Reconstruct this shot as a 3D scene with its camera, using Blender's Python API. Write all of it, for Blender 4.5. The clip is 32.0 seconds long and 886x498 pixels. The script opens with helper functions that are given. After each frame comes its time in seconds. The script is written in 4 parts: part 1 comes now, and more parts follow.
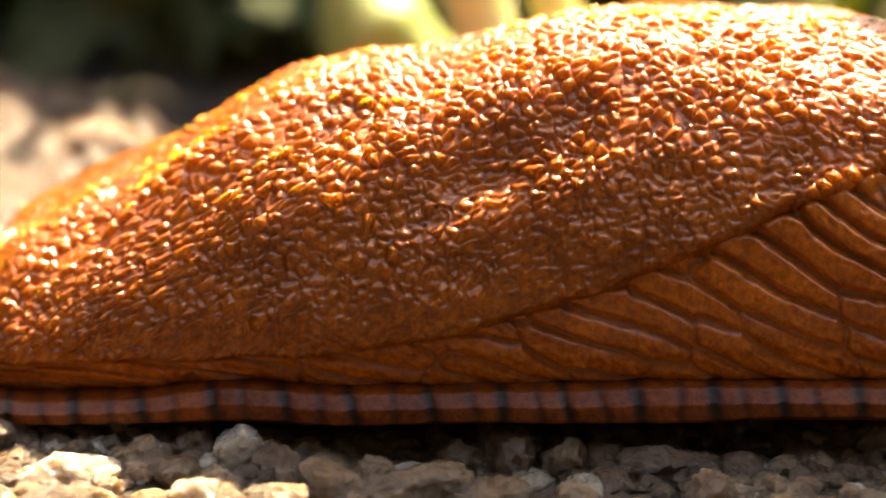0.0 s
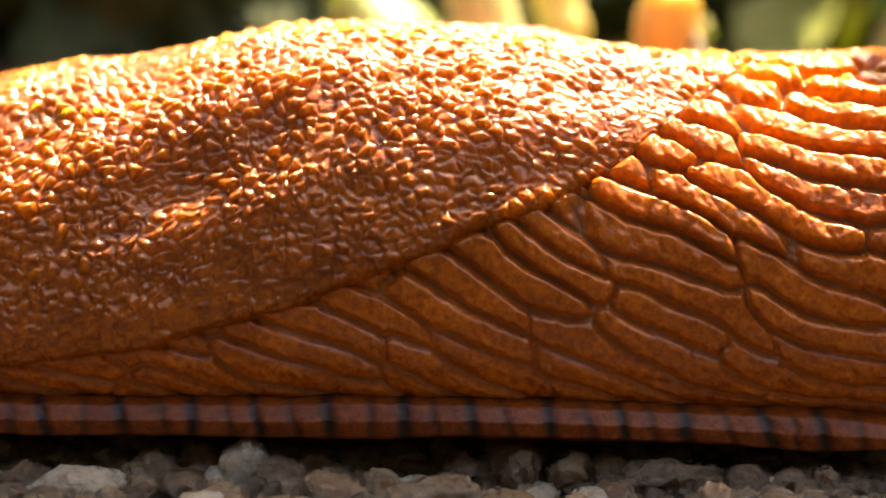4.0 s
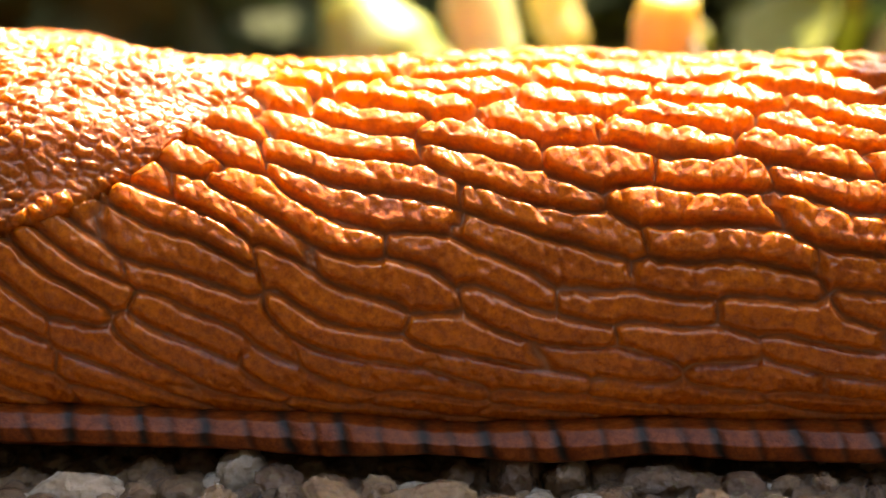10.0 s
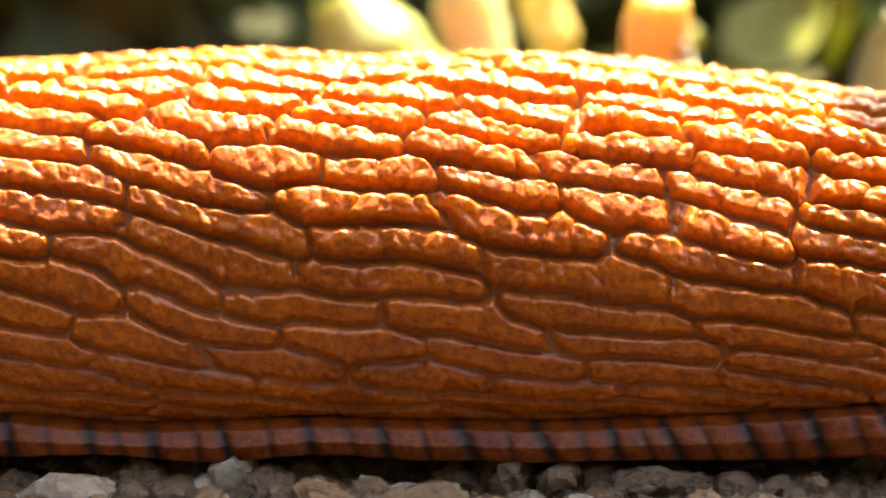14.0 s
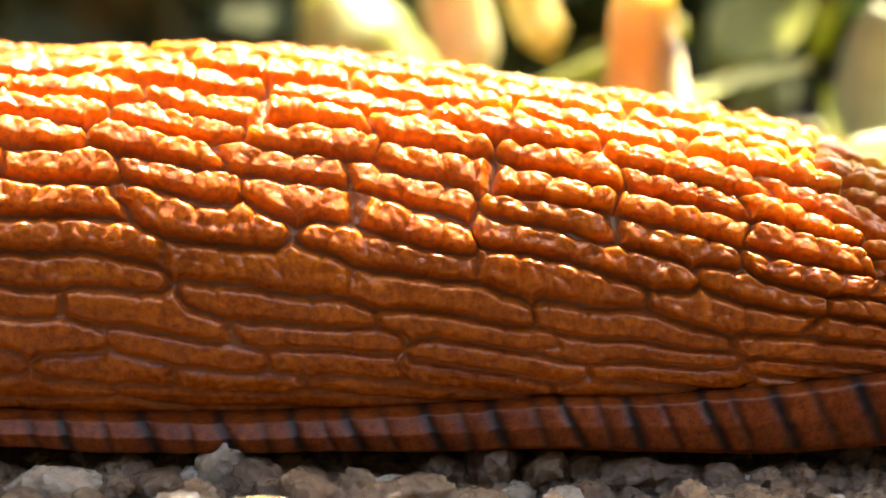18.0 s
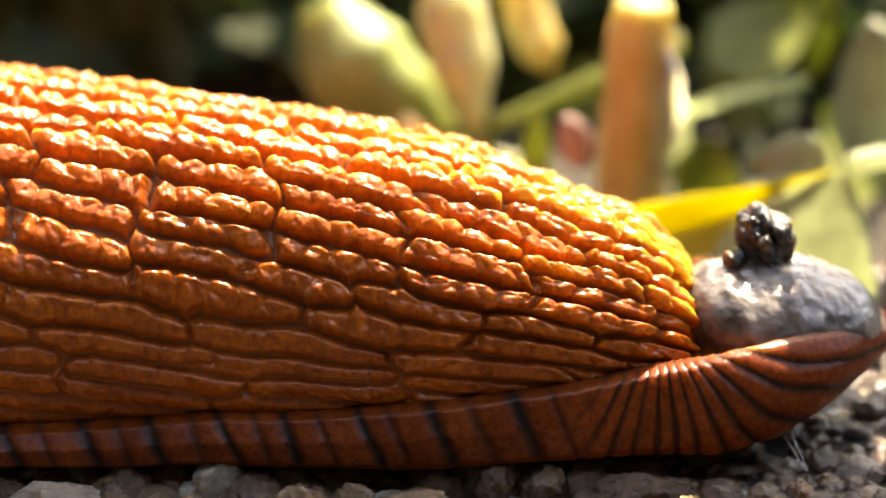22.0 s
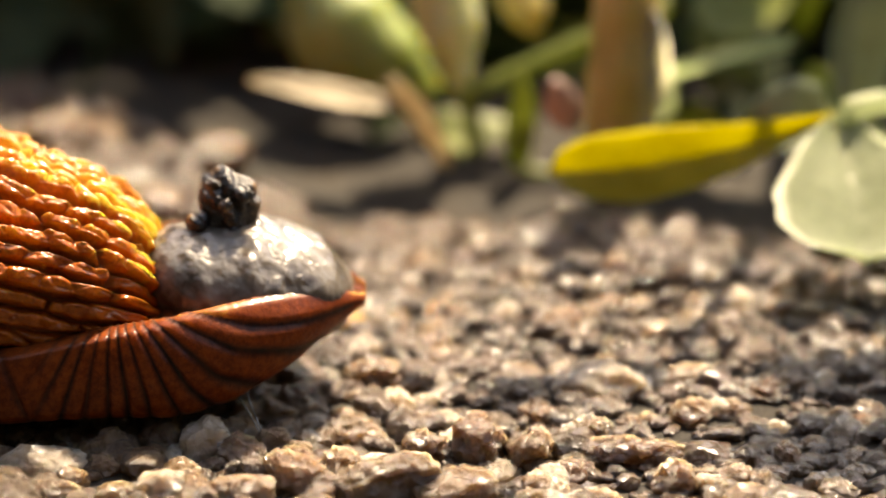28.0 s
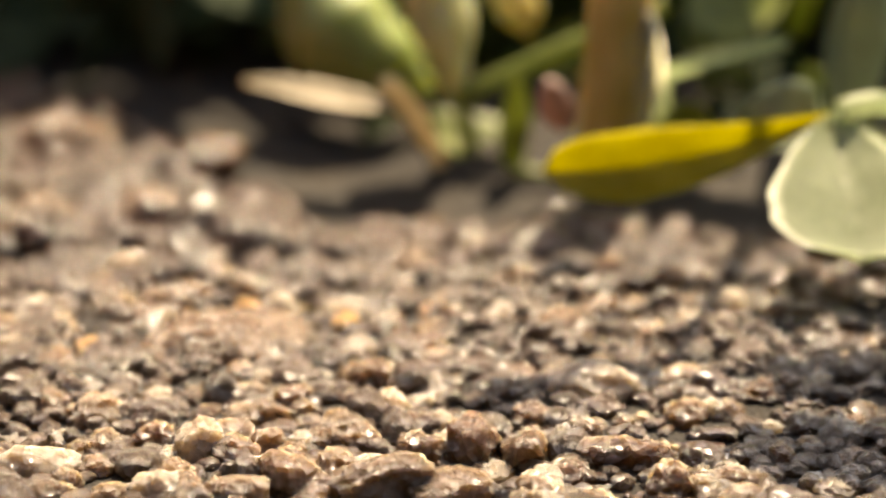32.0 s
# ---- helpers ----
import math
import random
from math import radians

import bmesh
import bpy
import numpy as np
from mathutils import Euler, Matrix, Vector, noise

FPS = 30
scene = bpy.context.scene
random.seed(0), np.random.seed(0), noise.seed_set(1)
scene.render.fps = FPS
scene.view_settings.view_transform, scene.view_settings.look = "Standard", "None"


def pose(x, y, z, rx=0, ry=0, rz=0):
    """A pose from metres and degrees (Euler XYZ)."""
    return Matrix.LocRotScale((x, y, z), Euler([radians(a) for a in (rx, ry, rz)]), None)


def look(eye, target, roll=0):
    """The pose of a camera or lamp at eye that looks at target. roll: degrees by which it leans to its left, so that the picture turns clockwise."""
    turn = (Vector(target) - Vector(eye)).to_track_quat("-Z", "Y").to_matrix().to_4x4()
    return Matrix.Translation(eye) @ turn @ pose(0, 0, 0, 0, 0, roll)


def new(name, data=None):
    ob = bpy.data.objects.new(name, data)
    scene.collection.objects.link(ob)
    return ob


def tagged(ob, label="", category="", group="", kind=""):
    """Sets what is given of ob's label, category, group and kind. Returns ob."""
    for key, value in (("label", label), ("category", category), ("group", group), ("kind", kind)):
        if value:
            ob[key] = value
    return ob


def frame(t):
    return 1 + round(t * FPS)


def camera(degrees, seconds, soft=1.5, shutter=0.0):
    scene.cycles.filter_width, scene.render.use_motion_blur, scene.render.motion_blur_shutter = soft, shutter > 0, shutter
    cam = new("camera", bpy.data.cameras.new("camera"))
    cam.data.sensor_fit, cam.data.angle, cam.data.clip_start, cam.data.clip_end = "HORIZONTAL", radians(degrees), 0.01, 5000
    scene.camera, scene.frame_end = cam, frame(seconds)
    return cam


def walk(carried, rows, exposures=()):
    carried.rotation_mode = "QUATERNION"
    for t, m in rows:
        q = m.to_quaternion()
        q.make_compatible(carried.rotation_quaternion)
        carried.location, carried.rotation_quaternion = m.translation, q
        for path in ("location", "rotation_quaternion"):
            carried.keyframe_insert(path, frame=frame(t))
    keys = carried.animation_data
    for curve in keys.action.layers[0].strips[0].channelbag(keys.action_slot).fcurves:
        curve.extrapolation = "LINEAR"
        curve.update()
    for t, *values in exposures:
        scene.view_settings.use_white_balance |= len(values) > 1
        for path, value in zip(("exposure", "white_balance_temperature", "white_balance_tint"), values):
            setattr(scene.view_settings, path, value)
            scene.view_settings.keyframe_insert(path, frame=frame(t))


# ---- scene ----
# One unit is a metre; sizes below are given in millimetres and scaled by MM.
MM = 0.001
TILT = radians(22)
REACH = 134 * MM
cam = camera(14, 32.0, soft=1.6)
AIM = Vector((0, 0, 6.76 * MM))
EYE = AIM + Vector((0, -REACH * math.cos(TILT), REACH * math.sin(TILT)))
UP = Vector((0, math.sin(TILT), math.cos(TILT)))
SIDE = Vector((1, 0, 0))
cam.data.dof.use_dof = True
cam.data.dof.focus_distance = 131.6 * MM
cam.data.dof.aperture_fstop = 31


def aimed(right, up):
    """The camera's pose when it looks that many millimetres beside its usual mark."""
    return look(EYE, AIM + SIDE * (right * MM) + UP * (up * MM))


walk(cam, [(t, aimed(a, b)) for t, a, b in (
    (0, -0.77, -0.86), (0.5, -0.80, -0.79), (1, -0.83, -0.73), (1.5, -0.80, -0.63), (2, -1.03, -0.41), (2.5, -0.96, -0.44), (4.5, -0.99, -0.37), (5, -0.99, -0.37), (5.5, -0.96, -0.44),
    (6, -0.96, -0.50), (6.5, -1.03, -0.54), (7, -1.06, -0.50), (7.5, -1.06, -0.47), (8, -0.93, -0.21), (8.5, -0.93, -0.18), (9, -0.90, -0.08), (9.5, -0.90, -0.08), (10, -0.90, -0.12),
    (10.5, -0.87, -0.08), (11, -0.90, 0.01), (11.5, -0.87, -0.02), (12, -0.80, -0.02), (12.5, -0.74, 0.01), (13, -0.74, 0.01), (13.5, -0.64, -0.02), (15.5, -0.52, -0.32), (16, -0.50, -0.32),
    (16.5, -0.53, -0.24), (17, -0.49, -0.05), (17.5, -0.34, 0.02), (18, -0.07, -0.40), (18.5, -0.11, 0.18), (19, -0.03, 0.11), (19.5, -0.05, 0.16), (20, -0.02, 0.16), (20.5, 0.01, 0.18),
    (21, 0.01, 0.15), (21.5, 0.01, 0.16), (22, 0.01, 0.18), (22.5, -0.00, 0.16), (23, -0.00, 0.21), (23.5, 0.09, 0.18), (24, 0.16, -0.10), (24.5, 0.24, -0.26), (25, 0.39, -0.64),
    (25.5, 0.45, -1.05), (27.5, 0.50, -1.16), (28, 0.51, -1.21), (28.5, 0.50, -1.24), (29, 0.61, -1.22), (29.5, 0.55, -1.26), (30, 0.51, -1.21), (30.5, 0.58, -1.13), (31, 0.63, -1.21),
    (31.5, 0.77, -1.14), (32, 0.72, -1.19))],
     exposures=((0, 3.5, 10400, 13), (12, 3.85, 10200, 13), (19, 3.95, 9300, 13), (21, 3.5, 9000, 13), (23, 3.05, 8700, 13), (25, 2.65, 8800, 13), (28, 2.4, 8800, 13), (32, 2.2, 8800, 13)))

# ---- daylight ----
SUN_FROM = Vector((0.20, 0.58, 0.76)).normalized()
world = bpy.data.worlds.new("sky")
scene.world = world
world.use_nodes = True
wn = world.node_tree.nodes
sky = wn.new("ShaderNodeTexSky")
sky.sky_type = "NISHITA"
sky.sun_disc = False
sky.dust_density = 1.5
sky.ozone_density = 1.0
sky.sun_elevation = math.asin(SUN_FROM.z)
sky.sun_rotation = math.atan2(SUN_FROM.x, SUN_FROM.y)
world.node_tree.links.new(sky.outputs[0], wn["Background"].inputs[0])
wn["Background"].inputs[1].default_value = 0.085
sun = new("sun", bpy.data.lights.new("sun", "SUN"))
sun.data.energy = 2.8
sun.data.angle = radians(0.6)
sun.data.color = (1.0, 0.92, 0.78)
sun.matrix_world = look(SUN_FROM * 3, (0, 0, 0))


# ---- materials ----
def material(name):
    m = bpy.data.materials.new(name)
    m.use_nodes = True
    return m, m.node_tree.nodes, m.node_tree.links, m.node_tree.nodes["Principled BSDF"]


def ramp(nodes, stops):
    r = nodes.new("ShaderNodeValToRGB")
    while len(r.color_ramp.elements) < len(stops):
        r.color_ramp.elements.new(0.5)
    for e, (p, c) in zip(r.color_ramp.elements, stops):
        e.position, e.color = p, (*c, 1)
    return r


def noise_tex(nodes, links, size, detail=4.0, rough=0.55, kind="ShaderNodeTexNoise", vector=None):
    """Noise whose features are about `size` millimetres."""
    n = nodes.new(kind)
    n.inputs["Scale"].default_value = 1000.0 / size
    if "Detail" in n.inputs:
        n.inputs["Detail"].default_value = detail
    if "Roughness" in n.inputs:
        n.inputs["Roughness"].default_value = rough
    if vector is None:
        tc = nodes.new("ShaderNodeTexCoord")
        vector = tc.outputs["Object"]
    links.new(vector, n.inputs["Vector"])
    return n


def bump(nodes, links, height, strength, distance, normal=None):
    b = nodes.new("ShaderNodeBump")
    b.inputs["Strength"].default_value = strength
    b.inputs["Distance"].default_value = distance * MM
    links.new(height, b.inputs["Height"])
    if normal is not None:
        links.new(normal, b.inputs["Normal"])
    return b


def mixed(nodes, links, fac, a, b, mode="MIX"):
    m = nodes.new("ShaderNodeMix")
    m.data_type, m.blend_type = "RGBA", mode
    for sock, v in ((m.inputs[0], fac), (m.inputs[6], a), (m.inputs[7], b)):
        if isinstance(v, tuple):
            sock.default_value = (*v, 1)
        elif isinstance(v, (int, float)):
            sock.default_value = v
        else:
            links.new(v, sock)
    return m.outputs[2]


def skin_material(name, light, deep, groove, grain, glint=0.9, veil=0.1, film=0.2, flesh=0.28):
    """Wet slug skin: orange flesh, darker furrows named by the mesh, freckles, a coat of slime."""
    m, n, l, p = material(name)
    att = n.new("ShaderNodeAttribute")
    att.attribute_name = "furrow"
    patches = noise_tex(n, l, 2.6, 3)
    freckles = noise_tex(n, l, 0.30, 4, 0.7)
    speck = noise_tex(n, l, grain, 2, 0.6)
    r1 = ramp(n, ((0.35, deep), (0.68, light)))
    l.new(patches.outputs[0], r1.inputs[0])
    r2 = ramp(n, ((0.38, (0.42, 0.27, 0.20)), (0.60, (1.05, 1.05, 1.0))))
    l.new(freckles.outputs[0], r2.inputs[0])
    c = mixed(n, l, 0.7, r1.outputs[0], r2.outputs[0], "MULTIPLY")
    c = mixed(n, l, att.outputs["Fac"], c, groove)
    l.new(c, p.inputs["Base Color"])
    p.inputs["Roughness"].default_value = 0.4
    p.inputs["Specular IOR Level"].default_value = veil
    p.inputs["Subsurface Weight"].default_value = flesh
    p.inputs["Subsurface Radius"].default_value = (1.0, 0.95, 0.8)
    p.inputs["Subsurface Scale"].default_value = 4.5 * MM
    p.inputs["Coat Weight"].default_value = glint
    p.inputs["Coat Roughness"].default_value = film
    p.inputs["Coat IOR"].default_value = 1.38
    b1 = bump(n, l, speck.outputs[0], 0.45, 0.07)
    l.new(b1.outputs[0], p.inputs["Normal"])
    slime = noise_tex(n, l, 0.28, 2, 0.5)
    b2 = bump(n, l, slime.outputs[0], 0.7, 0.06)
    l.new(b2.outputs[0], p.inputs["Coat Normal"])
    return m


BACK_SKIN = skin_material("back_skin", (0.52, 0.122, 0.009), (0.38, 0.080, 0.006), (0.27, 0.12, 0.06), 0.16)
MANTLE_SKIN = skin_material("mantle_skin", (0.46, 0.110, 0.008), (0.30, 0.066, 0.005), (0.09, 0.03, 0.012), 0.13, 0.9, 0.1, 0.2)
FRINGE_SKIN = skin_material("fringe_skin", (0.22, 0.046, 0.008), (0.15, 0.028, 0.005), (0.012, 0.008, 0.007), 0.25, 0.25, 0.1, 0.2, 0.3)


def gland_material():
    m, n, l, p = material("slime_plug")
    a = noise_tex(n, l, 1.4, 4)
    r = ramp(n, ((0.36, (0.06, 0.045, 0.035)), (0.66, (0.24, 0.215, 0.185))))
    l.new(a.outputs[0], r.inputs[0])
    l.new(r.outputs[0], p.inputs["Base Color"])
    p.inputs["Roughness"].default_value = 0.4
    p.inputs["Specular IOR Level"].default_value = 0.2
    p.inputs["Subsurface Weight"].default_value = 1.0
    p.inputs["Subsurface Radius"].default_value = (1, 0.9, 0.8)
    p.inputs["Subsurface Scale"].default_value = 2.0 * MM
    p.inputs["Coat Weight"].default_value = 1.0
    p.inputs["Coat Roughness"].default_value = 0.16
    b = noise_tex(n, l, 0.9, 2)
    bb = bump(n, l, b.outputs[0], 0.9, 0.25)
    l.new(bb.outputs[0], p.inputs["Coat Normal"])
    l.new(bb.outputs[0], p.inputs["Normal"])
    return m


GLAND = gland_material()


def stone_material(name, stops, rough, per_object=True, clear=0.25, dirt=0.5):
    m, n, l, p = material(name)
    if per_object:
        src = n.new("ShaderNodeObjectInfo").outputs["Random"]
    else:
        src = n.new("ShaderNodeNewGeometry").outputs["Random Per Island"]
    r = ramp(n, stops)
    r.color_ramp.interpolation = "LINEAR"
    l.new(src, r.inputs[0])
    tc = n.new("ShaderNodeNewGeometry").outputs["Position"]
    veins = noise_tex(n, l, 0.7, 5, 0.6, vector=tc)
    v = ramp(n, ((0.3, (0.62, 0.53, 0.44)), (0.6, (1.08, 1.06, 1.04))))
    l.new(veins.outputs[0], v.inputs[0])
    c = mixed(n, l, 0.8, r.outputs[0], v.outputs[0], "MULTIPLY")
    spots = noise_tex(n, l, 0.35, 3, 0.7, vector=tc)
    d = ramp(n, ((0.56, (0, 0, 0)), (0.64, (dirt, dirt, dirt))))
    l.new(spots.outputs[0], d.inputs[0])
    c = mixed(n, l, d.outputs[0], c, (0.11, 0.08, 0.03))
    l.new(c, p.inputs["Base Color"])
    p.inputs["Roughness"].default_value = rough
    p.inputs["Subsurface Weight"].default_value = clear
    p.inputs["Subsurface Radius"].default_value = (1.0, 0.85, 0.65)
    p.inputs["Subsurface Scale"].default_value = 2.4 * MM
    grain = noise_tex(n, l, 0.16, 5, 0.7, vector=tc)
    chips = noise_tex(n, l, 0.55, 0, 0.5, "ShaderNodeTexVoronoi", tc)
    chips.inputs["Randomness"].default_value = 1.0
    b0 = bump(n, l, chips.outputs["Distance"], 1.0, 0.4)
    b = bump(n, l, grain.outputs[0], 1.0, 0.16, b0.outputs[0])
    l.new(b.outputs[0], p.inputs["Normal"])
    p.inputs["Coat Weight"].default_value = 0.9
    p.inputs["Coat Roughness"].default_value = 0.22
    l.new(b.outputs[0], p.inputs["Coat Normal"])
    return m


STONE_STOPS = ((0.0, (0.60, 0.48, 0.36)), (0.2, (0.72, 0.63, 0.53)), (0.38, (0.52, 0.35, 0.26)), (0.52, (0.46, 0.40, 0.33)),
               (0.68, (0.67, 0.55, 0.40)), (0.84, (0.63, 0.47, 0.37)), (1.0, (0.77, 0.71, 0.63)))
STONE_STOPS = tuple((k, (col[0] * 0.215, col[1] * 0.158, col[2] * 0.105)) for k, col in STONE_STOPS)
PEBBLE = stone_material("quartz_pebble", STONE_STOPS, 0.14, True, 1.0, 0.55)
GRIT_STOPS = tuple((k, (col[0] * 0.8, col[1] * 0.76, col[2] * 0.74)) for k, col in STONE_STOPS)
GRAVEL = stone_material("gravel", GRIT_STOPS, 0.22, False, 0.0, 0.7)
CLEAR_PEBBLE = stone_material("milky_quartz", ((0.0, (0.36, 0.30, 0.235)), (1.0, (0.26, 0.22, 0.175))), 0.12, True, 1.0, 0.2)
AMBER = stone_material("amber_grain", ((0.0, (0.55, 0.32, 0.08)), (1.0, (0.45, 0.18, 0.08))), 0.25, True, 0.4, 0.1)


def soil_material():
    m, n, l, p = material("damp_soil")
    a = noise_tex(n, l, 3.0, 6, 0.6)
    r = ramp(n, ((0.3, (0.010, 0.008, 0.005)), (0.55, (0.022, 0.016, 0.010)), (0.75, (0.05, 0.036, 0.022))))
    l.new(a.outputs[0], r.inputs[0])
    l.new(r.outputs[0], p.inputs["Base Color"])
    p.inputs["Roughness"].default_value = 0.85
    g = noise_tex(n, l, 0.5, 6, 0.7)
    b = bump(n, l, g.outputs[0], 0.9, 0.4)
    l.new(b.outputs[0], p.inputs["Normal"])
    return m


SOIL = soil_material()


def leaf_material(name, a, b, rough=0.35, through_light=0.35, fuzz=0.0, flesh=0.0):
    m, n, l, p = material(name)
    t = noise_tex(n, l, 2.0, 4, 0.6)
    r = ramp(n, ((0.32, a), (0.66, b)))
    l.new(t.outputs[0], r.inputs[0])
    fine = noise_tex(n, l, 0.3, 3, 0.7)
    f = ramp(n, ((0.3, (0.7, 0.72, 0.7)), (0.6, (1, 1, 1))))
    l.new(fine.outputs[0], f.inputs[0])
    c = mixed(n, l, 0.6, r.outputs[0], f.outputs[0], "MULTIPLY")
    l.new(c, p.inputs["Base Color"])
    p.inputs["Roughness"].default_value = rough
    p.inputs["Coat Weight"].default_value = fuzz
    if flesh:
        p.inputs["Subsurface Weight"].default_value = 1.0
        p.inputs["Subsurface Radius"].default_value = (1.0, 0.85, 0.4)
        p.inputs["Subsurface Scale"].default_value = flesh * MM
    bb = bump(n, l, fine.outputs[0], 0.4, 0.15)
    l.new(bb.outputs[0], p.inputs["Normal"])
    tr = n.new("ShaderNodeBsdfTranslucent")
    l.new(c, tr.inputs[0])
    mx = n.new("ShaderNodeMixShader")
    mx.inputs[0].default_value = through_light
    l.new(p.outputs[0], mx.inputs[1])
    l.new(tr.outputs[0], mx.inputs[2])
    l.new(mx.outputs[0], n["Material Output"].inputs[0])
    return m


YELLOW_LEAF = leaf_material("yellow_green_leaf", (0.561, 0.501, 0.051), (0.68, 0.62, 0.102), 0.4, 0.75)
PALE_LEAF = leaf_material("pale_green_leaf", (0.558, 0.63, 0.405), (0.702, 0.756, 0.54), 0.28, 0.7, 0.5)
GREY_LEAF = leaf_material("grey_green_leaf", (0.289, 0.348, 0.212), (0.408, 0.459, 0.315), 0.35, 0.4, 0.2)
# leaf green with the shade of the background put into its colour
SHADE_DARK_LEAF = leaf_material("shade_dark_leaf", (0.022, 0.042, 0.010), (0.05, 0.08, 0.02), 0.7, 0.25)
MID_LEAF = leaf_material("green_leaf", (0.221, 0.272, 0.0595), (0.357, 0.399, 0.128), 0.4, 0.5)
STRAW = leaf_material("dry_straw", (0.496, 0.4, 0.256), (0.624, 0.544, 0.384), 0.45, 0.5)
POD = leaf_material("pale_pod", (0.464, 0.496, 0.272), (0.592, 0.608, 0.384), 0.4, 0.1, 0.0, 3.0)
TAN = leaf_material("tan_stem", (0.464, 0.384, 0.136), (0.608, 0.544, 0.272), 0.35, 0.1, 0.0, 2.5)
# near black so the added ring around the place returns hardly any light
SKY_BLOCK = leaf_material("sky_block", (0.004, 0.004, 0.003), (0.009, 0.0085, 0.006), 0.9, 0.05)
GREEN_POD = leaf_material("green_pod", (0.256, 0.336, 0.112), (0.352, 0.424, 0.176), 0.4, 0.1, 0.0, 3.0)
PINK = leaf_material("pink_bud", (0.4, 0.224, 0.192), (0.496, 0.336, 0.288), 0.5, 0.3)


def clod_material():
    m, n, l, p = material("wet_dirt")
    a = noise_tex(n, l, 0.5, 3)
    r = ramp(n, ((0.5, (0.012, 0.009, 0.007)), (0.62, (0.05, 0.03, 0.015)), (0.72, (0.34, 0.20, 0.08))))
    l.new(a.outputs[0], r.inputs[0])
    l.new(r.outputs[0], p.inputs["Base Color"])
    p.inputs["Roughness"].default_value = 0.35
    p.inputs["Coat Weight"].default_value = 0.5
    p.inputs["Coat Roughness"].default_value = 0.05
    b = noise_tex(n, l, 0.25, 3)
    bb = bump(n, l, b.outputs[0], 0.8, 0.2)
    l.new(bb.outputs[0], p.inputs["Normal"])
    return m


CLOD = clod_material()


# ---- building helpers ----
def part(name, bm, mat, parent=None, label="", smooth=True):
    """Link a bmesh as one mesh object, under a thing or a part where one is given."""
    me = bpy.data.meshes.new(name)
    bm.to_mesh(me)
    bm.free()
    me.materials.append(mat)
    if smooth:
        me.polygons.foreach_set("use_smooth", [True] * len(me.polygons))
    ob = new(name, me)
    ob.parent = parent
    if label:
        tagged(ob, label)
    return ob


def grid_mesh(name, verts, rows, cols, mat, parent=None, label="", wrap=False, caps=False, furrow=None):
    """A mesh from a numpy grid of places; wrap joins the last column to the first, caps closes both ends."""
    v = verts.reshape(-1, 3)
    i, j = np.meshgrid(np.arange(rows - 1), np.arange(cols if wrap else cols - 1), indexing="ij")
    k = (j + 1) % cols
    quads = np.stack((i * cols + j, (i + 1) * cols + j, (i + 1) * cols + k, i * cols + k), -1).reshape(-1, 4)
    n = len(v)
    tris = np.zeros((0, 3), int)
    if caps:
        ring = np.arange(cols)
        nxt = (ring + 1) % cols
        v = np.vstack((v, verts[0].mean(0), verts[-1].mean(0)))
        last = (rows - 1) * cols
        tris = np.vstack((np.stack((np.full(cols, n), ring, nxt), -1), np.stack((np.full(cols, n + 1), last + nxt, last + ring), -1)))
    me = bpy.data.meshes.new(name)
    me.vertices.add(len(v))
    me.vertices.foreach_set("co", v.astype(np.float32).ravel())
    loops = np.concatenate((quads.ravel(), tris.ravel()))
    me.loops.add(len(loops))
    me.loops.foreach_set("vertex_index", loops.astype(np.int32))
    starts = np.concatenate((np.arange(len(quads)) * 4, len(quads) * 4 + np.arange(len(tris)) * 3))
    me.polygons.add(len(starts))
    me.polygons.foreach_set("loop_start", starts.astype(np.int32))
    me.polygons.foreach_set("use_smooth", np.ones(len(starts), bool))
    me.update(calc_edges=True)
    me.validate()
    if furrow is not None:
        att = me.attributes.new("furrow", "FLOAT", "POINT")
        f = np.concatenate((furrow.ravel(), np.zeros(len(v) - furrow.size)))
        att.data.foreach_set("value", f.astype(np.float32))
    me.materials.append(mat)
    ob = new(name, me)
    ob.parent = parent
    if label:
        tagged(ob, label)
    return ob


def hash2(i, j, seed):
    """A repeatable number from 0 to 1 for each lattice point."""
    h = (i.astype(np.int64) * 374761393 + j.astype(np.int64) * 668265263 + seed * 974634777) & 0x7FFFFFFF
    h = ((h ^ (h >> 13)) * 1274126177) & 0x7FFFFFFF
    h = ((h ^ (h >> 16)) * 1911520717) & 0x7FFFFFFF
    return ((h ^ (h >> 11)) & 0xFFFFF) / float(0xFFFFF)


def smooth_noise(x, y, seed):
    """Soft noise from -1 to 1 with features one unit wide."""
    i, j = np.floor(x), np.floor(y)
    u, v = x - i, y - j
    u, v = u * u * (3 - 2 * u), v * v * (3 - 2 * v)
    a, b = hash2(i, j, seed), hash2(i + 1, j, seed)
    c, d = hash2(i, j + 1, seed), hash2(i + 1, j + 1, seed)
    return ((a * (1 - u) + b * u) * (1 - v) + (c * (1 - u) + d * u) * v) * 2 - 1


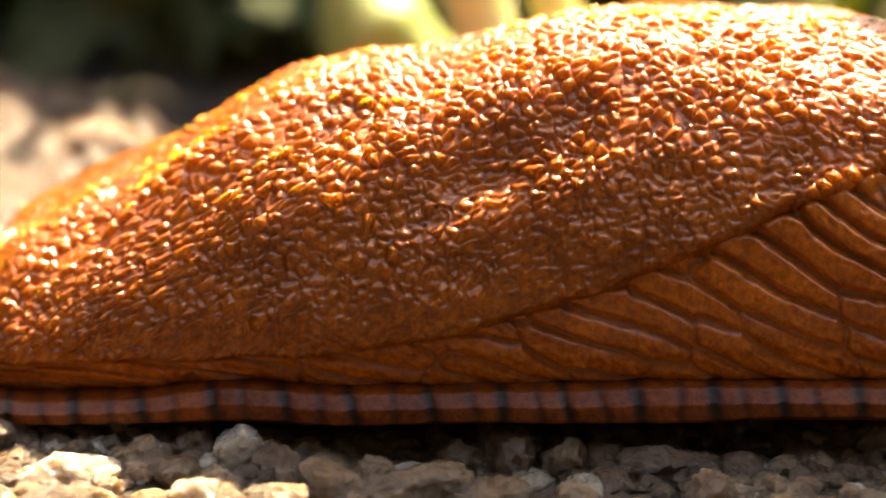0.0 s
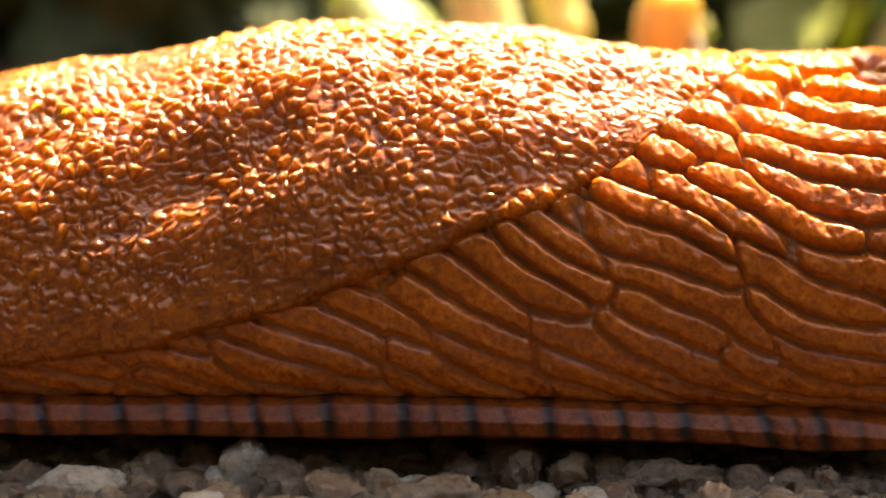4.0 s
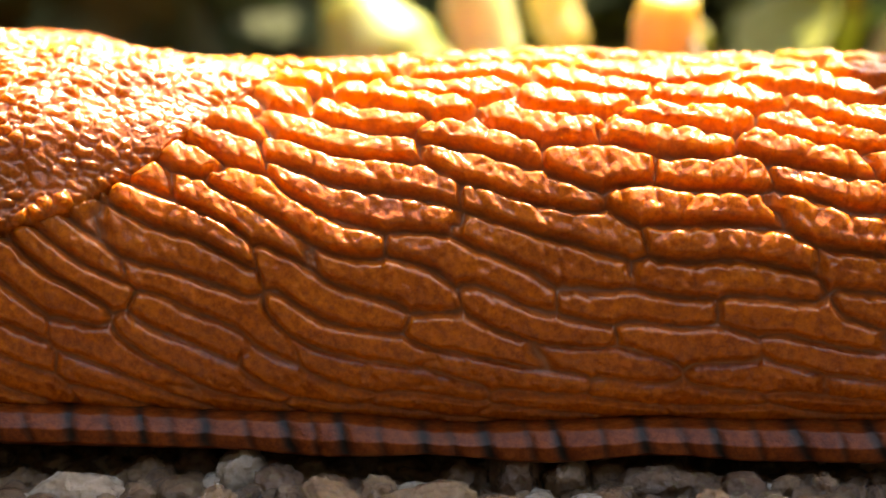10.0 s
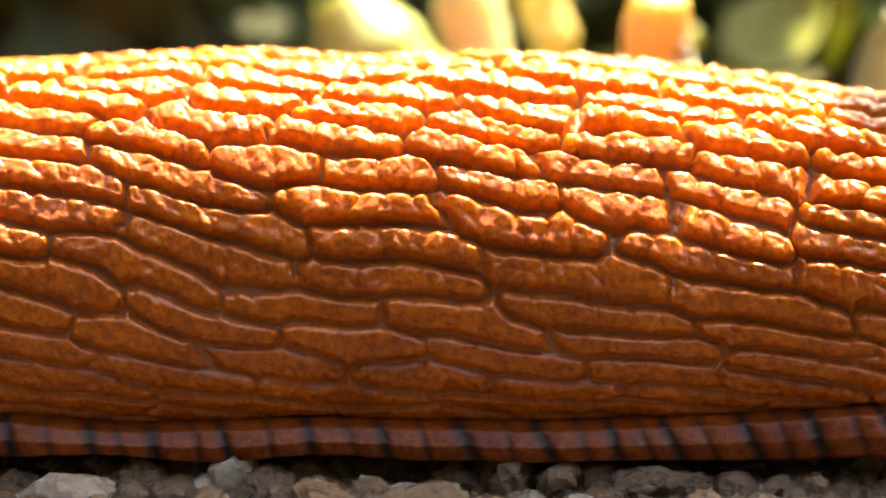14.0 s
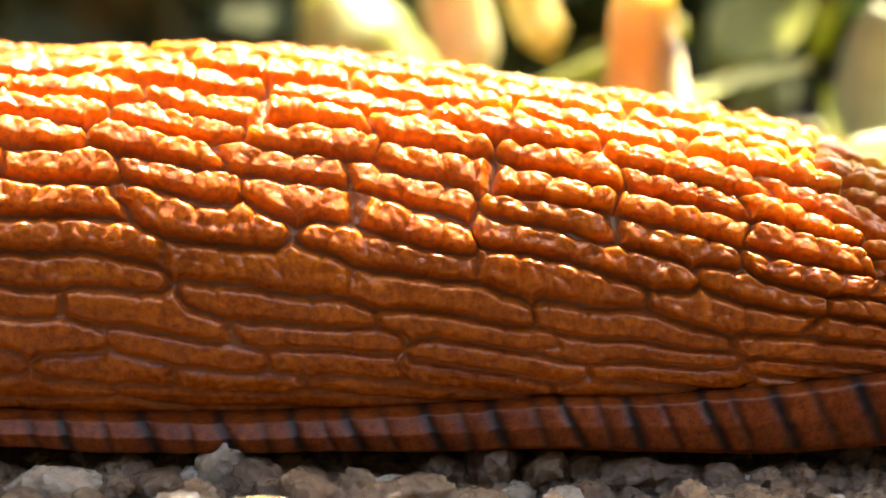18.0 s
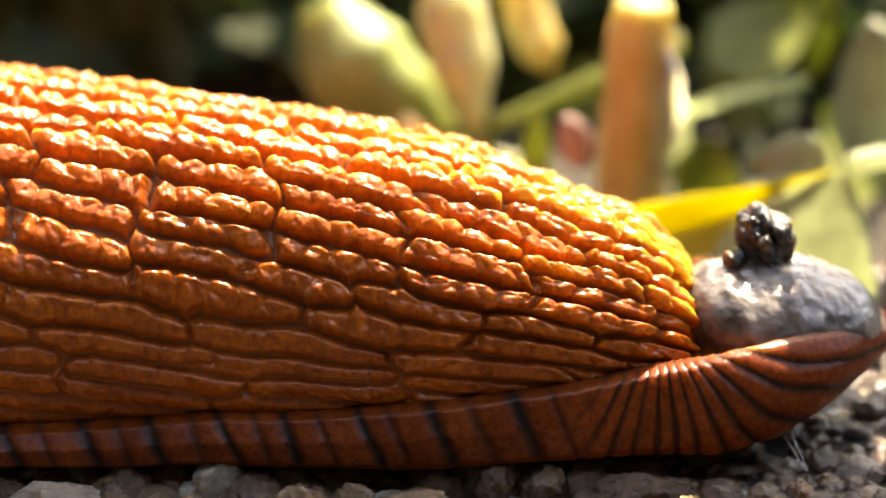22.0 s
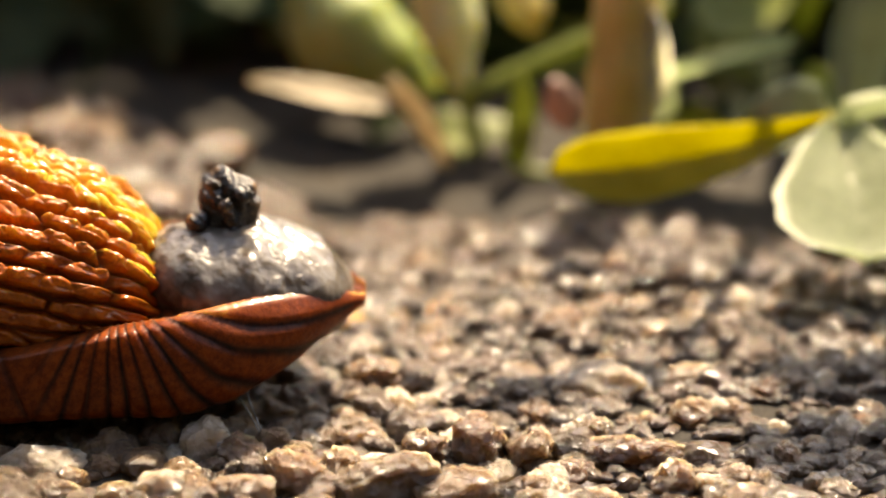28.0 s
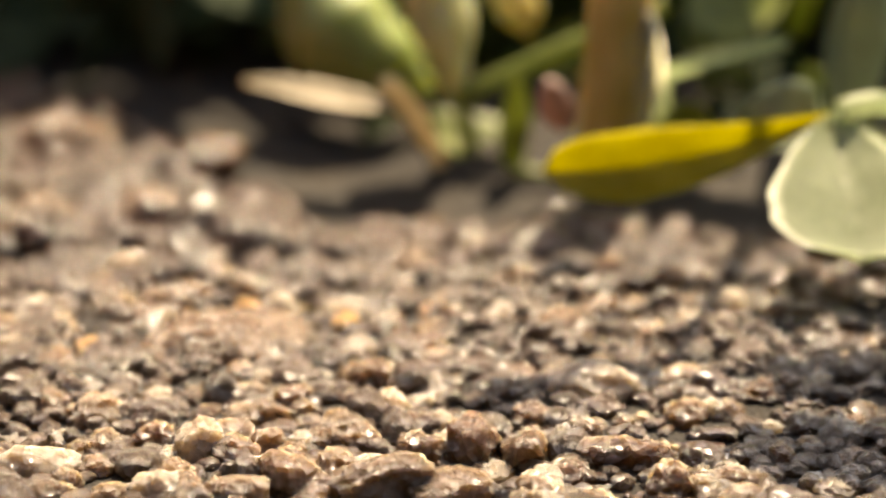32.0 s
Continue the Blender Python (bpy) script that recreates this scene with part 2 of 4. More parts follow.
def cells(x, y, seed, jx=0.4, jy=0.3, brick=True):
    """Distance to the nearest cell border (0 at the border), and a number for each cell."""
    best = np.full(x.shape, 9.0)
    second = np.full(x.shape, 9.0)
    name = np.zeros(x.shape)
    j0 = np.floor(y)
    for dj in (-1, 0, 1):
        jj = j0 + dj
        shift = hash2(jj, jj * 0 + 7, seed + 5) * 0.7 + (jj % 2) * 0.5 if brick else 0
        xs = x + shift
        i0 = np.floor(xs)
        for di in (-1, 0, 1):
            ii = i0 + di
            px = ii + 0.5 + (hash2(ii, jj, seed) - 0.5) * 2 * jx
            py = jj + 0.5 + (hash2(ii, jj, seed + 1) - 0.5) * 2 * jy
            d = np.hypot(xs - px, y - py)
            near = d < best
            second = np.where(near, best, np.minimum(second, d))
            name = np.where(near, hash2(ii, jj, seed + 2), name)
            best = np.where(near, d, best)
    return second - best, name


def ridges(x, r, tilt, seed, length, row):
    """Plump tapering ridges in staggered rows one unit of r apart, about `length` rows long and tilted each on its own.
    Gives the distance to the border (in rows), a number for each ridge and the way along it."""
    best, second = np.full(x.shape, 9.0), np.full(x.shape, 9.0)
    name, along = np.zeros(x.shape), np.zeros(x.shape)
    X = x / row
    j0 = np.floor(r)
    for dj in (-2, -1, 0, 1, 2):
        jj = j0 + dj
        span = length * (0.75 + 0.5 * hash2(jj, jj * 0 + 3, seed + 8))
        off = (jj % 2) * 0.5 + hash2(jj, jj * 0 + 7, seed + 5)
        i0 = np.floor(X / span + off)
        row_best, row_next = np.full(x.shape, 9.0), np.full(x.shape, 9.0)
        row_name, row_along = np.zeros(x.shape), np.zeros(x.shape)
        for di in (-1, 0, 1):
            ii = i0 + di
            px = (ii - off + 0.5) * span + (hash2(ii, jj, seed) - 0.5) * 0.9
            py = jj + 0.5 + (hash2(ii, jj, seed + 1) - 0.5) * 0.26
            half = 0.5 * (span - 0.3)
            lean = tilt + (hash2(ii, jj, seed + 4) - 0.5) * 0.10
            dx, dy = X - px, r - py
            u, v = dx - lean * dy, dy + lean * dx
            d = (np.hypot(np.maximum(np.abs(u) - half, 0), v) + 0.40 * np.clip(np.abs(u) / (half + 0.35), 0, 1.2) ** 4) * (1.06 - 0.12 * hash2(ii, jj, seed + 6))
            near = d < row_best
            row_next = np.where(near, row_best, np.minimum(row_next, d))
            row_name = np.where(near, hash2(ii, jj, seed + 2), row_name)
            row_along = np.where(near, u, row_along)
            row_best = np.where(near, d, row_best)
        # ridges of one row meet in a shallower dip than neighbouring rows
        row_next = row_next + 0.16 * hash2(jj, i0, seed + 9)
        near = row_best < best
        second = np.where(near, np.minimum(best, row_next), np.minimum(second, row_best))
        name, along = np.where(near, row_name, name), np.where(near, row_along, along)
        best = np.where(near, row_best, best)
    return second - best, name, along


def step(a, b, x):
    t = np.clip((x - a) / (b - a), 0, 1)
    return t * t * (3 - 2 * t)


# ---- the slug ----
# Body lengths run from the head (negative) to the tail, in millimetres along the creeping line.
AXIS = 4.9


def body_height(x):
    return np.interp(x, (-32, -29, -25, -20, -16.5, -13.8, -11.5, -9.3, -6.6, -4, -1.2, 2, 5, 8, 10.5, 13, 15, 17.5, 19.5, 21.4, 24, 28, 33, 38, 42, 45, 48.5, 52.2, 57, 60, 63, 66, 69.4, 71.5, 73.5, 74.8),
                     (1.38, 3.0, 3.6, 3.4, 4.6, 6.5, 7.5, 8.8, 10.2, 10.95, 11.4, 12.2, 12.85, 13.0, 12.9, 12.65, 12.3, 12.05, 11.85, 11.75, 11.9, 11.95, 12.1, 11.95, 11.95, 11.85, 11.4, 11.05, 10.75, 10.3, 9.9, 9.1, 8.0, 7.25, 6.7, 6.4))


def body_width(x):
    return np.interp(x, (-32, -29, -25, -16.5, -5, 10, 34, 52, 60, 66, 71, 74.6), (1.5, 3.68, 4.84, 6.92, 8.74, 9.07, 9.18, 8.85, 7.95, 6.76, 5.32, 4.2))


def body_middle(x):
    return np.interp(x, (-32, 52, 66, 75, 83), (AXIS, AXIS, AXIS - 2.0, AXIS - 3.3, AXIS - 3.3))


def rounded(f, x, reach=1.5):
    """The profile f with its corners softened."""
    w = np.linspace(-1, 1, 9)
    return sum(f(x + reach * k) for k in w) / len(w)


NEAR_ANGLES = np.concatenate((np.linspace(-6, 118, 330), np.linspace(121, 186, 30)))
SEAM = ((-32, -24, -17, -10, -4.5, -1, 1.8, 5.2, 8, 10.5, 13.2, 15.9, 17.2, 19.0, 20.6, 22.5), (31.8, 20, 12, 9, 10, 12, 16, 20, 25, 30, 37, 45, 51, 63, 74, 88))


def skin_base(xs, lift=0.0):
    """The smooth body as a grid: places, outward directions, angle and distance along the skin from the foot."""
    a = np.radians(NEAR_ANGLES)
    x, ang = np.meshgrid(xs, a, indexing="ij")
    h = rounded(body_height, xs)[:, None]
    w = rounded(body_width, xs)[:, None]
    c, s = np.cos(ang), np.sin(ang)
    close = 0.45 + 0.55 * np.sqrt(np.clip(1 - np.clip((xs - 71.4) / 2.6, 0, 1) ** 2, 0, 1))[:, None]
    h, w = 1.1 + (h - 1.1) * close, w * close
    y = body_middle(xs)[:, None] - (w + lift) * np.sign(c) * np.abs(c) ** 1.04
    z = 1.1 + (h - 1.1 + lift) * np.sign(s) * np.abs(s) ** 1.0
    # the flank turns in towards the foot
    tuck = 1.3 * np.clip(1 - z / 5.4, 0, 1) ** 2 * step(74, 64, xs)[:, None] * step(-30, -20, xs)[:, None]
    y = y + np.sign(c) * tuck
    p = np.stack((x, y, z), -1)
    du, dv = np.gradient(p, axis=0), np.gradient(p, axis=1)
    nrm = np.cross(dv, du)
    nrm /= np.linalg.norm(nrm, axis=-1, keepdims=True) + 1e-9
    nrm *= np.where(nrm[:, 100:101, 1:2] > 0, -1, 1)
    arc = np.cumsum(np.linalg.norm(dv, axis=-1), axis=1)
    return p, nrm, x, np.degrees(ang), arc


def build_back(parent):
    xs = np.linspace(-31.8, 73.9, 1900)
    p, nrm, x, deg, arc = skin_base(xs)
    full = arc[:, 240:241]
    q = arc / full
    # narrow ridges near the foot, broad plump ones above; all sink gently towards the tail, steeply behind the mantle
    level = np.interp(q, (-0.2, 0, 0.16, 0.34, 1.0, 2.0), (-3.4, 0, 3.4, 5.9, 14.0, 25.0))
    lean = np.interp(x, (-32, 0, 12, 24, 32, 45, 75), (-7.0, 0.0, 4.2, 9.0, 10.8, 12.2, 15.0))
    warp = smooth_noise(x / 4.0, q * 6, 11) * 0.26 + smooth_noise(x / 1.6, q * 13, 12) * 0.07
    r = level + lean + warp
    tilt = np.interp(q, (0, 0.3, 0.55, 0.85, 1.0), (-0.10, 0.0, 0.0, -0.12, -0.18)) * step(8, 18, x) * step(40, 26, x)
    border, name, along = ridges(x + smooth_noise(x / 1.5, r, 3) * 0.35, r, tilt, 21, 5.3, 1.05)
    # scalloped edges: each ridge is a string of swollen beads, coarser towards the tail
    beat = along * 1.75 + name * 9 + 0.7 * smooth_noise(along / 0.8 + name * 40, r * 1.3, 5)
    beads = np.abs(np.sin(math.pi * beat * 0.5)) ** 0.6
    knob = np.interp(x, (0, 14, 36, 54, 75), (0.30, 0.42, 0.58, 0.85, 0.95)) * np.interp(q, (0.15, 0.5), (0.55, 1.0))
    lump, size_of = cells(x / 0.62 + name * 7, r * 1.9, 71, 0.45, 0.45, False)
    edge = border - 0.16 * knob * (1 - beads) + 0.06 * smooth_noise(x / 0.35, r * 4, 33)
    b = np.clip((edge - 0.05) / 0.5, 0, 1)
    ridge = np.sqrt(np.clip(1 - (1 - b) ** 2, 0, 1)) * 0.55 + 0.45 * b * b * (3 - 2 * b)
    fine = smooth_noise(x / 0.22 + name * 20, r * 5.2, 6) + 0.6 * smooth_noise(x / 0.13, r * 8.5 + name * 9, 8)
    size = np.interp(q, (0, 0.12, 0.3, 0.5, 0.8, 1.1), (0.16, 0.24, 0.42, 0.66, 0.74, 0.66)) * (0.82 + 0.36 * name)
    swell = 0.66 + knob * (0.36 * beads + 0.26 * np.sqrt(np.clip(lump, 0, 1)) * (0.3 + size_of)) + 0.05 * smooth_noise(along / 1.7 + name * 30, r, 7)
    d = size * ridge * swell - 0.25 + 0.030 * fine * ridge
    d += 0.12 * smooth_noise(x / 5, q * 4, 9)
    d *= step(-32, -27, x)
    # the skin lies flat under the mantle
    under = step(1.5, 6.0, np.minimum(deg - np.interp(x, *SEAM), 180 - np.interp(x, *SEAM) - deg)) * step(-20, -17, x)
    d = d * (1 - under) - 0.6 * under
    p = p + nrm * d[..., None]
    furrow = np.clip(np.exp(-(np.clip(edge, 0, 9) / 0.13) ** 1.6) * np.interp(q, (0, 0.3, 0.6), (0.45, 0.75, 0.85)), 0, 1)
    return grid_mesh("back", p * MM, *p.shape[:2], BACK_SKIN, parent, "orange-brown back with long plump wet ridges", wrap=True, caps=True, furrow=furrow)


def build_mantle(parent):
    xs = np.linspace(-20, 23.5, 1150)
    p, nrm, x, deg, arc = skin_base(xs)
    arc = arc - arc[:, 255:256] + 20.0
    seam = np.interp(x, *SEAM) + smooth_noise(x / 2.0, x * 0, 14) * 1.2
    lim = np.minimum(deg - seam, 180 - seam - deg)
    inside = step(-1.0, 5.0, lim) * step(-20, -16.5, x)
    wx = x + 0.10 * smooth_noise(x / 0.5, arc / 0.5, 41) + 0.5 * smooth_noise(x / 3.2, arc / 3.2, 47)
    wy = arc + 0.10 * smooth_noise(x / 0.5, arc / 0.5, 42) + 0.4 * smooth_noise(x / 3.4, arc / 3, 48)
    g1, n1 = cells(wx / 0.56, wy / 0.43, 51, 0.48, 0.48, False)
    big = smooth_noise(x / 1.6, arc / 1.1, 43)
    worm = 1 - np.abs(smooth_noise(wx / 0.30 + 0.6 * smooth_noise(x / 0.5, arc / 0.4, 52), wy / 0.20 + 0.6 * smooth_noise(x / 0.4, arc / 0.5, 53), 44)) * 1.6
    dome = np.clip(g1 / 0.95, 0, 1)
    grain = dome * (2 - dome) * (0.3 + 1.0 * n1 ** 1.3)
    coarse = np.interp(deg, (0, 18, 34, 52, 72, 86, 120), (0.03, 0.07, 0.24, 0.33, 0.29, 0.20, 0.12)) * (0.85 + 0.5 * smooth_noise(x / 3.5, arc / 2.5, 49))
    squirm = np.interp(deg, (0, 15, 40, 70), (0.07, 0.10, 0.08, 0.04))
    d = coarse * grain + squirm * worm + 0.10 * big
    # slanting folds across the shoulder and a smooth patch behind them
    folds = smooth_noise((x + 0.9 * arc) / 7.0, (arc - 0.35 * x) / 2.6, 45)
    d += 0.45 * folds * step(22, 45, deg)
    lift = np.interp(x, (-20, 8, 15, 20.5), (1.25, 1.25, 1.25, 1.05))
    d = -0.9 + inside * (lift + d)
    p = p + nrm * d[..., None]
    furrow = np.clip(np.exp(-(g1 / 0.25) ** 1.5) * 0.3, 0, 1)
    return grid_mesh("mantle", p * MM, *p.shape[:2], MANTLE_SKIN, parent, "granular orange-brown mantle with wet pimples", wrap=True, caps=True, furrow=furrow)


def fringe_top(x):
    return np.interp(x, (-32, -16, -10, 8, 20, 30, 48, 56, 64, 69, 71.5, 73.7, 76, 78, 80.4, 82), (0.6, 0.9, 1.7, 2.1, 1.6, 1.25, 1.3, 1.9, 2.6, 3.0, 3.3, 3.8, 4.5, 4.4, 3.8, 3.0))


def foot_width(x):
    return np.interp(x, (-31.5, -29, -24, -16, -5, 10, 34, 52, 60, 66, 71, 74.5, 77, 79.4, 80.9, 81.9), (0.4, 3.68, 5.3, 7.62, 9.3, 9.52, 9.63, 9.41, 8.62, 7.52, 6.39, 5.5, 4.6, 3.2, 1.7, 0.3))


def foot_rise(x):
    return np.interp(x, (-32, 72.5, 75, 77.5, 79.5, 82), (0.02, 0.02, 0.2, 0.8, 1.8, 3.0))


def lip_rise(x):
    """Height of the fringe's lower lip over the sole."""
    return np.interp(x, (-32, -16, -8, 10, 20, 30, 60, 72, 76, 82), (0.05, 0.15, 0.6, 0.7, 0.45, 0.2, 0.25, 0.4, 0.2, 0.0))


def build_fringe(parent):
    xs = np.concatenate((np.linspace(-31.4, 60, 1150), np.linspace(60.06, 81.85, 420)))
    w = rounded(foot_width, xs, 0.9)
    top = rounded(fringe_top, xs, 0.8)
    low = rounded(foot_rise, xs, 0.8)
    mid = body_middle(xs)
    tail = step(72, 77, xs)
    # section from the inner lip over the outer face to the sole, one side, then mirrored
    k = np.linspace(0, 1, 40)
    flare = np.interp(k, (0, 0.10, 0.16, 0.5, 0.82, 0.90, 0.94, 1.0), (-2.2, -0.75, -0.35, 0.15, 0.20, 0.0, -0.7, -1.6))
    rise = np.interp(k, (0, 0.06, 0.16, 0.5, 0.82, 0.90, 1.0), (0.80, 0.97, 0.93, 0.55, 0.12, 0.0, 0.0))
    lip = rounded(lip_rise, xs, 1.2)[:, None] * np.interp(k, (0, 0.90, 0.93, 1.0), (1, 1, 0.8, 0))[None]
    bulge = np.sin(k * math.pi) * 0.9
    X, K = np.meshgrid(xs, k, indexing="ij")
    # dark lines across the fringe, alternately strong and weak, fanning out over the tail
    rng = np.random.RandomState(4)
    lines, pos = [], -31.0
    while pos < 69.5:
        lines.append((pos, 1.0 if len(lines) % 2 else 0.6, 0.20 + 0.12 * rng.rand(), (rng.rand() - 0.3) * 0.5 + np.interp(pos, (-31, 10, 45, 70), (0.1, 0.2, 0.6, 1.2))))
        pos += 1.30 + 0.42 * (rng.rand() - 0.5) * 1.5
    dark = np.zeros_like(X)
    sag = smooth_noise(X / 1.5, K * 3, 8) * 0.06
    for at, strong, wide, slant in lines:
        if strong < 0.9:
            wide *= 0.75
        sel = (xs > at - 2) & (xs < at + 2)
        dist = np.abs(X[sel] - at - slant * (K[sel] - 0.5) + sag[sel])
        cut = np.exp(-(dist / wide) ** 2)
        dark[sel] = np.maximum(dark[sel], cut * strong * (1 - 0.65 * step(0.80, 0.9, K[sel])))
    fan = np.arctan2(top[:, None] * 0 + 5.0 - (top[:, None] * (1 - K)), (X - 72.6))
    f0 = np.clip((X - 68.8) / 2.0, 0, 1)
    phase = fan * 5.6 + smooth_noise(X / 2, K * 3, 12) * 0.12
    wave = np.abs((phase % 1.0) - 0.5) * 2
    which = hash2(np.floor(phase), np.floor(phase) * 0, 77)
    dark = np.maximum(dark, f0 * np.exp(-((1 - wave) / (0.26 + 0.14 * which)) ** 2) * (0.7 + 0.3 * which) * (K < 0.9))
    speck = smooth_noise(X / 0.35, K * 9, 15) * 0.5 + 0.5
    furrow = np.clip(dark * (0.85 + 0.3 * speck), 0, 1)
    sides = []
    pinch = np.clip(w / 3.0, 0, 1)[:, None]
    for sgn in (-1, 1):
        out = (w[:, None] + (flare[None] * (1 - tail[:, None]) + (bulge - 0.9 * (1 - k) ** 2)[None] * tail[:, None]) * pinch) - 0.16 * dark * pinch
        z = low[:, None] + lip + (top[:, None] - low[:, None] - lip) * rise[None]
        z = z + 0.20 * smooth_noise(X / 4.0, K, 19) * (K < 0.9) * (K > 0.02)
        y = mid[:, None] + sgn * out
        sides.append(np.stack((X, y, np.maximum(z, 0.01)), -1))
    ring = np.concatenate((sides[0], sides[1][:, ::-1]), axis=1)
    fur = np.concatenate((furrow, furrow[:, ::-1]), axis=1)
    return grid_mesh("foot_fringe", ring * MM, *ring.shape[:2], FRINGE_SKIN, parent, "reddish foot fringe crossed by short black lines", wrap=True, caps=True, furrow=fur)


def lumpy(name, centre, radii, mat, parent, label, amount=0.2, size=1.0, res=(120, 60), seed=1, turn=0.0):
    """A lumpy rounded body; amount and size give its bumps in millimetres."""
    u, v = np.meshgrid(np.linspace(0, 2 * math.pi, res[0], endpoint=False), np.linspace(0.02, math.pi - 0.02, res[1]), indexing="ij")
    d = np.stack((np.cos(u) * np.sin(v), np.sin(u) * np.sin(v), np.cos(v)), -1)
    p = d * np.array(radii)
    bumps = np.zeros(u.shape)
    for s, k in ((1.0, 1.0), (0.45, 0.5), (0.2, 0.25)):
        q = p / (size * s)
        bumps += k * (smooth_noise(q[..., 0] + 0.7 * q[..., 2], q[..., 1] - 0.5 * q[..., 2], seed) + smooth_noise(q[..., 2] + 5, q[..., 0] + 0.4 * q[..., 1], seed + 1)) * 0.5
    p = p + d * (bumps * amount)[..., None]
    c, s = math.cos(turn), math.sin(turn)
    p = np.stack((p[..., 0] * c - p[..., 2] * s, p[..., 1], p[..., 0] * s + p[..., 2] * c), -1) + np.array(centre)
    p = p.transpose(1, 0, 2)[::-1]
    return grid_mesh(name, p * MM, *p.shape[:2], mat, parent, label, wrap=True, caps=True, furrow=np.zeros(p.shape[:2]))


slug = tagged(new("slug"), "large wet orange-brown slug with ridged back creeping over gravel", "slug")
build_back(slug)
build_mantle(slug)
build_fringe(slug)
lumpy("slime_plug", (77.4, AXIS - 3.3, 3.5), (4.1, 3.4, 2.4), GLAND, slug, "clear greyish slime plug on the tail", 0.20, 1.2, (220, 110), 3, -0.18)
lumpy("dirt_clump", (76.5, AXIS - 3.0, 6.5), (0.95, 0.9, 1.1), CLOD, slug, "wet black dirt clump stuck to the tail", 0.55, 0.8, (90, 50), 6, 0.3)
for k, (dx, dy, dz, r) in enumerate(((-0.9, -0.5, -0.5, 0.42), (0.75, -0.5, 0.55, 0.45), (0.2, -0.6, -0.75, 0.5), (0.95, -0.1, -0.1, 0.4), (-0.35, -0.4, 0.75, 0.38), (0.1, -0.9, 0.1, 0.36))):
    lumpy("dirt_crumb", (76.6 + dx, AXIS - 3.0 + dy, 6.5 + dz), (r, r * 0.8, r * 0.75), CLOD, slug, "", 0.22, 0.35, (36, 20), 20 + k, 0.4 * k)


def slime_thread(points, thick=0.035):
    """A hair-thin thread of slime hanging from the tail."""
    pts = [Vector(p) for p in points]
    bm = bmesh.new()
    rings = []
    for p in pts:
        rings.append([bm.verts.new((p + Vector((math.cos(a), 0.3, math.sin(a) * 0.3)) * thick) * MM) for a in (0, 1.57, 3.14, 4.71)])
    for a, b in zip(rings, rings[1:]):
        for i in range(4):
            bm.faces.new((a[i], a[(i + 1) % 4], b[(i + 1) % 4], b[i]))
    return part("slime_thread", bm, GLAND, slug, "thin glistening slime thread")


slime_thread(((77.3, AXIS - 7.0, 1.6), (77.6, AXIS - 7.8, 0.6), (78.1, AXIS - 8.6, -0.4)))
slime_thread(((77.0, AXIS - 7.3, 0.9), (77.5, AXIS - 7.9, 0.3), (78.0, AXIS - 8.5, -0.4)))


# ---- ground ----
def ground_rise(x, y):
    """Gentle unevenness of the gravel bed, in millimetres."""
    return 0.5 * smooth_noise(x / 9, y / 9, 61) + 0.25 * smooth_noise(x / 3, y / 3, 62) - 0.9


def ground_sheet():
    fx = np.concatenate((-np.geomspace(20000, 62, 26), np.linspace(-60, 60, 161), np.geomspace(62, 20000, 26)))
    fy = np.concatenate((-np.geomspace(20000, 42, 26), np.linspace(-40, 110, 201), np.geomspace(112, 20000, 26)))
    x, y = np.meshgrid(fx, fy, indexing="ij")
    near = np.clip(1.2 - np.hypot(x, y - 30) / 150, 0, 1)
    # unseen drop added in front, so sunlit ground there bounces less light
    z = ground_rise(x, y) * near - 0.2 - 70 * step(-10.0, -15, y)
    p = np.stack((x, y, z), -1)
    return tagged(grid_mesh("ground", p * MM, *p.shape[:2], SOIL), "damp brown soil between the gravel", "soil", kind="structure")


ground_sheet()


def sky_block_ring():
    """Unseen near-black ring added to cut skylight, arching over the camera and open towards the sun."""
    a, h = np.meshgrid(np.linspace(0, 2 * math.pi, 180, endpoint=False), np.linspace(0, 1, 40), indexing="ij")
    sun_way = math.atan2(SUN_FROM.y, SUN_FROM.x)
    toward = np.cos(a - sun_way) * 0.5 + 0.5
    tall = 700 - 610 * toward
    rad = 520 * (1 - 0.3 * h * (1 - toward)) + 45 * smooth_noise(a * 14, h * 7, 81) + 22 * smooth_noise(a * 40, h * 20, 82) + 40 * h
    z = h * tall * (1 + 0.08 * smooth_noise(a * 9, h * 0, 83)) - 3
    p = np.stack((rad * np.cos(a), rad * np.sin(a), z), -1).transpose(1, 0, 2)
    return tagged(grid_mesh("backdrop", p * MM, *p.shape[:2], SKY_BLOCK, wrap=True), "unseen near-black ring added to block skylight", "hedge", kind="structure")


sky_block_ring()


def pebble_shape(seed, facets=7, level=4):
    """A worn grain of stone about one unit across: a ball with flattened faces."""
    rng = random.Random(seed)
    bm = bmesh.new()
    bmesh.ops.create_icosphere(bm, subdivisions=level, radius=0.5)
    cuts = []
    for _ in range(facets):
        d = Vector((rng.gauss(0, 1), rng.gauss(0, 1), rng.gauss(0, 1))).normalized()
        cuts.append((d, rng.uniform(0.33, 0.47)))
    off = Vector((rng.random() * 9, rng.random() * 9, rng.random() * 9))
    for v in bm.verts:
        for d, lim in cuts:
            over = v.co.dot(d) - lim
            if over > 0:
                v.co -= d * over * 0.85
        v.co *= 1 + 0.16 * noise.noise(v.co * 3 + off) + 0.13 * noise.noise(v.co * 7 + off) + 0.07 * noise.noise(v.co * 15 + off)
        near = noise.voronoi(v.co * 4.5 + off)[0]
        v.co *= 1 + 0.14 * min(near[1] - near[0], 0.5) + 0.03 * noise.noise(v.co * 28 + off)
    return bm


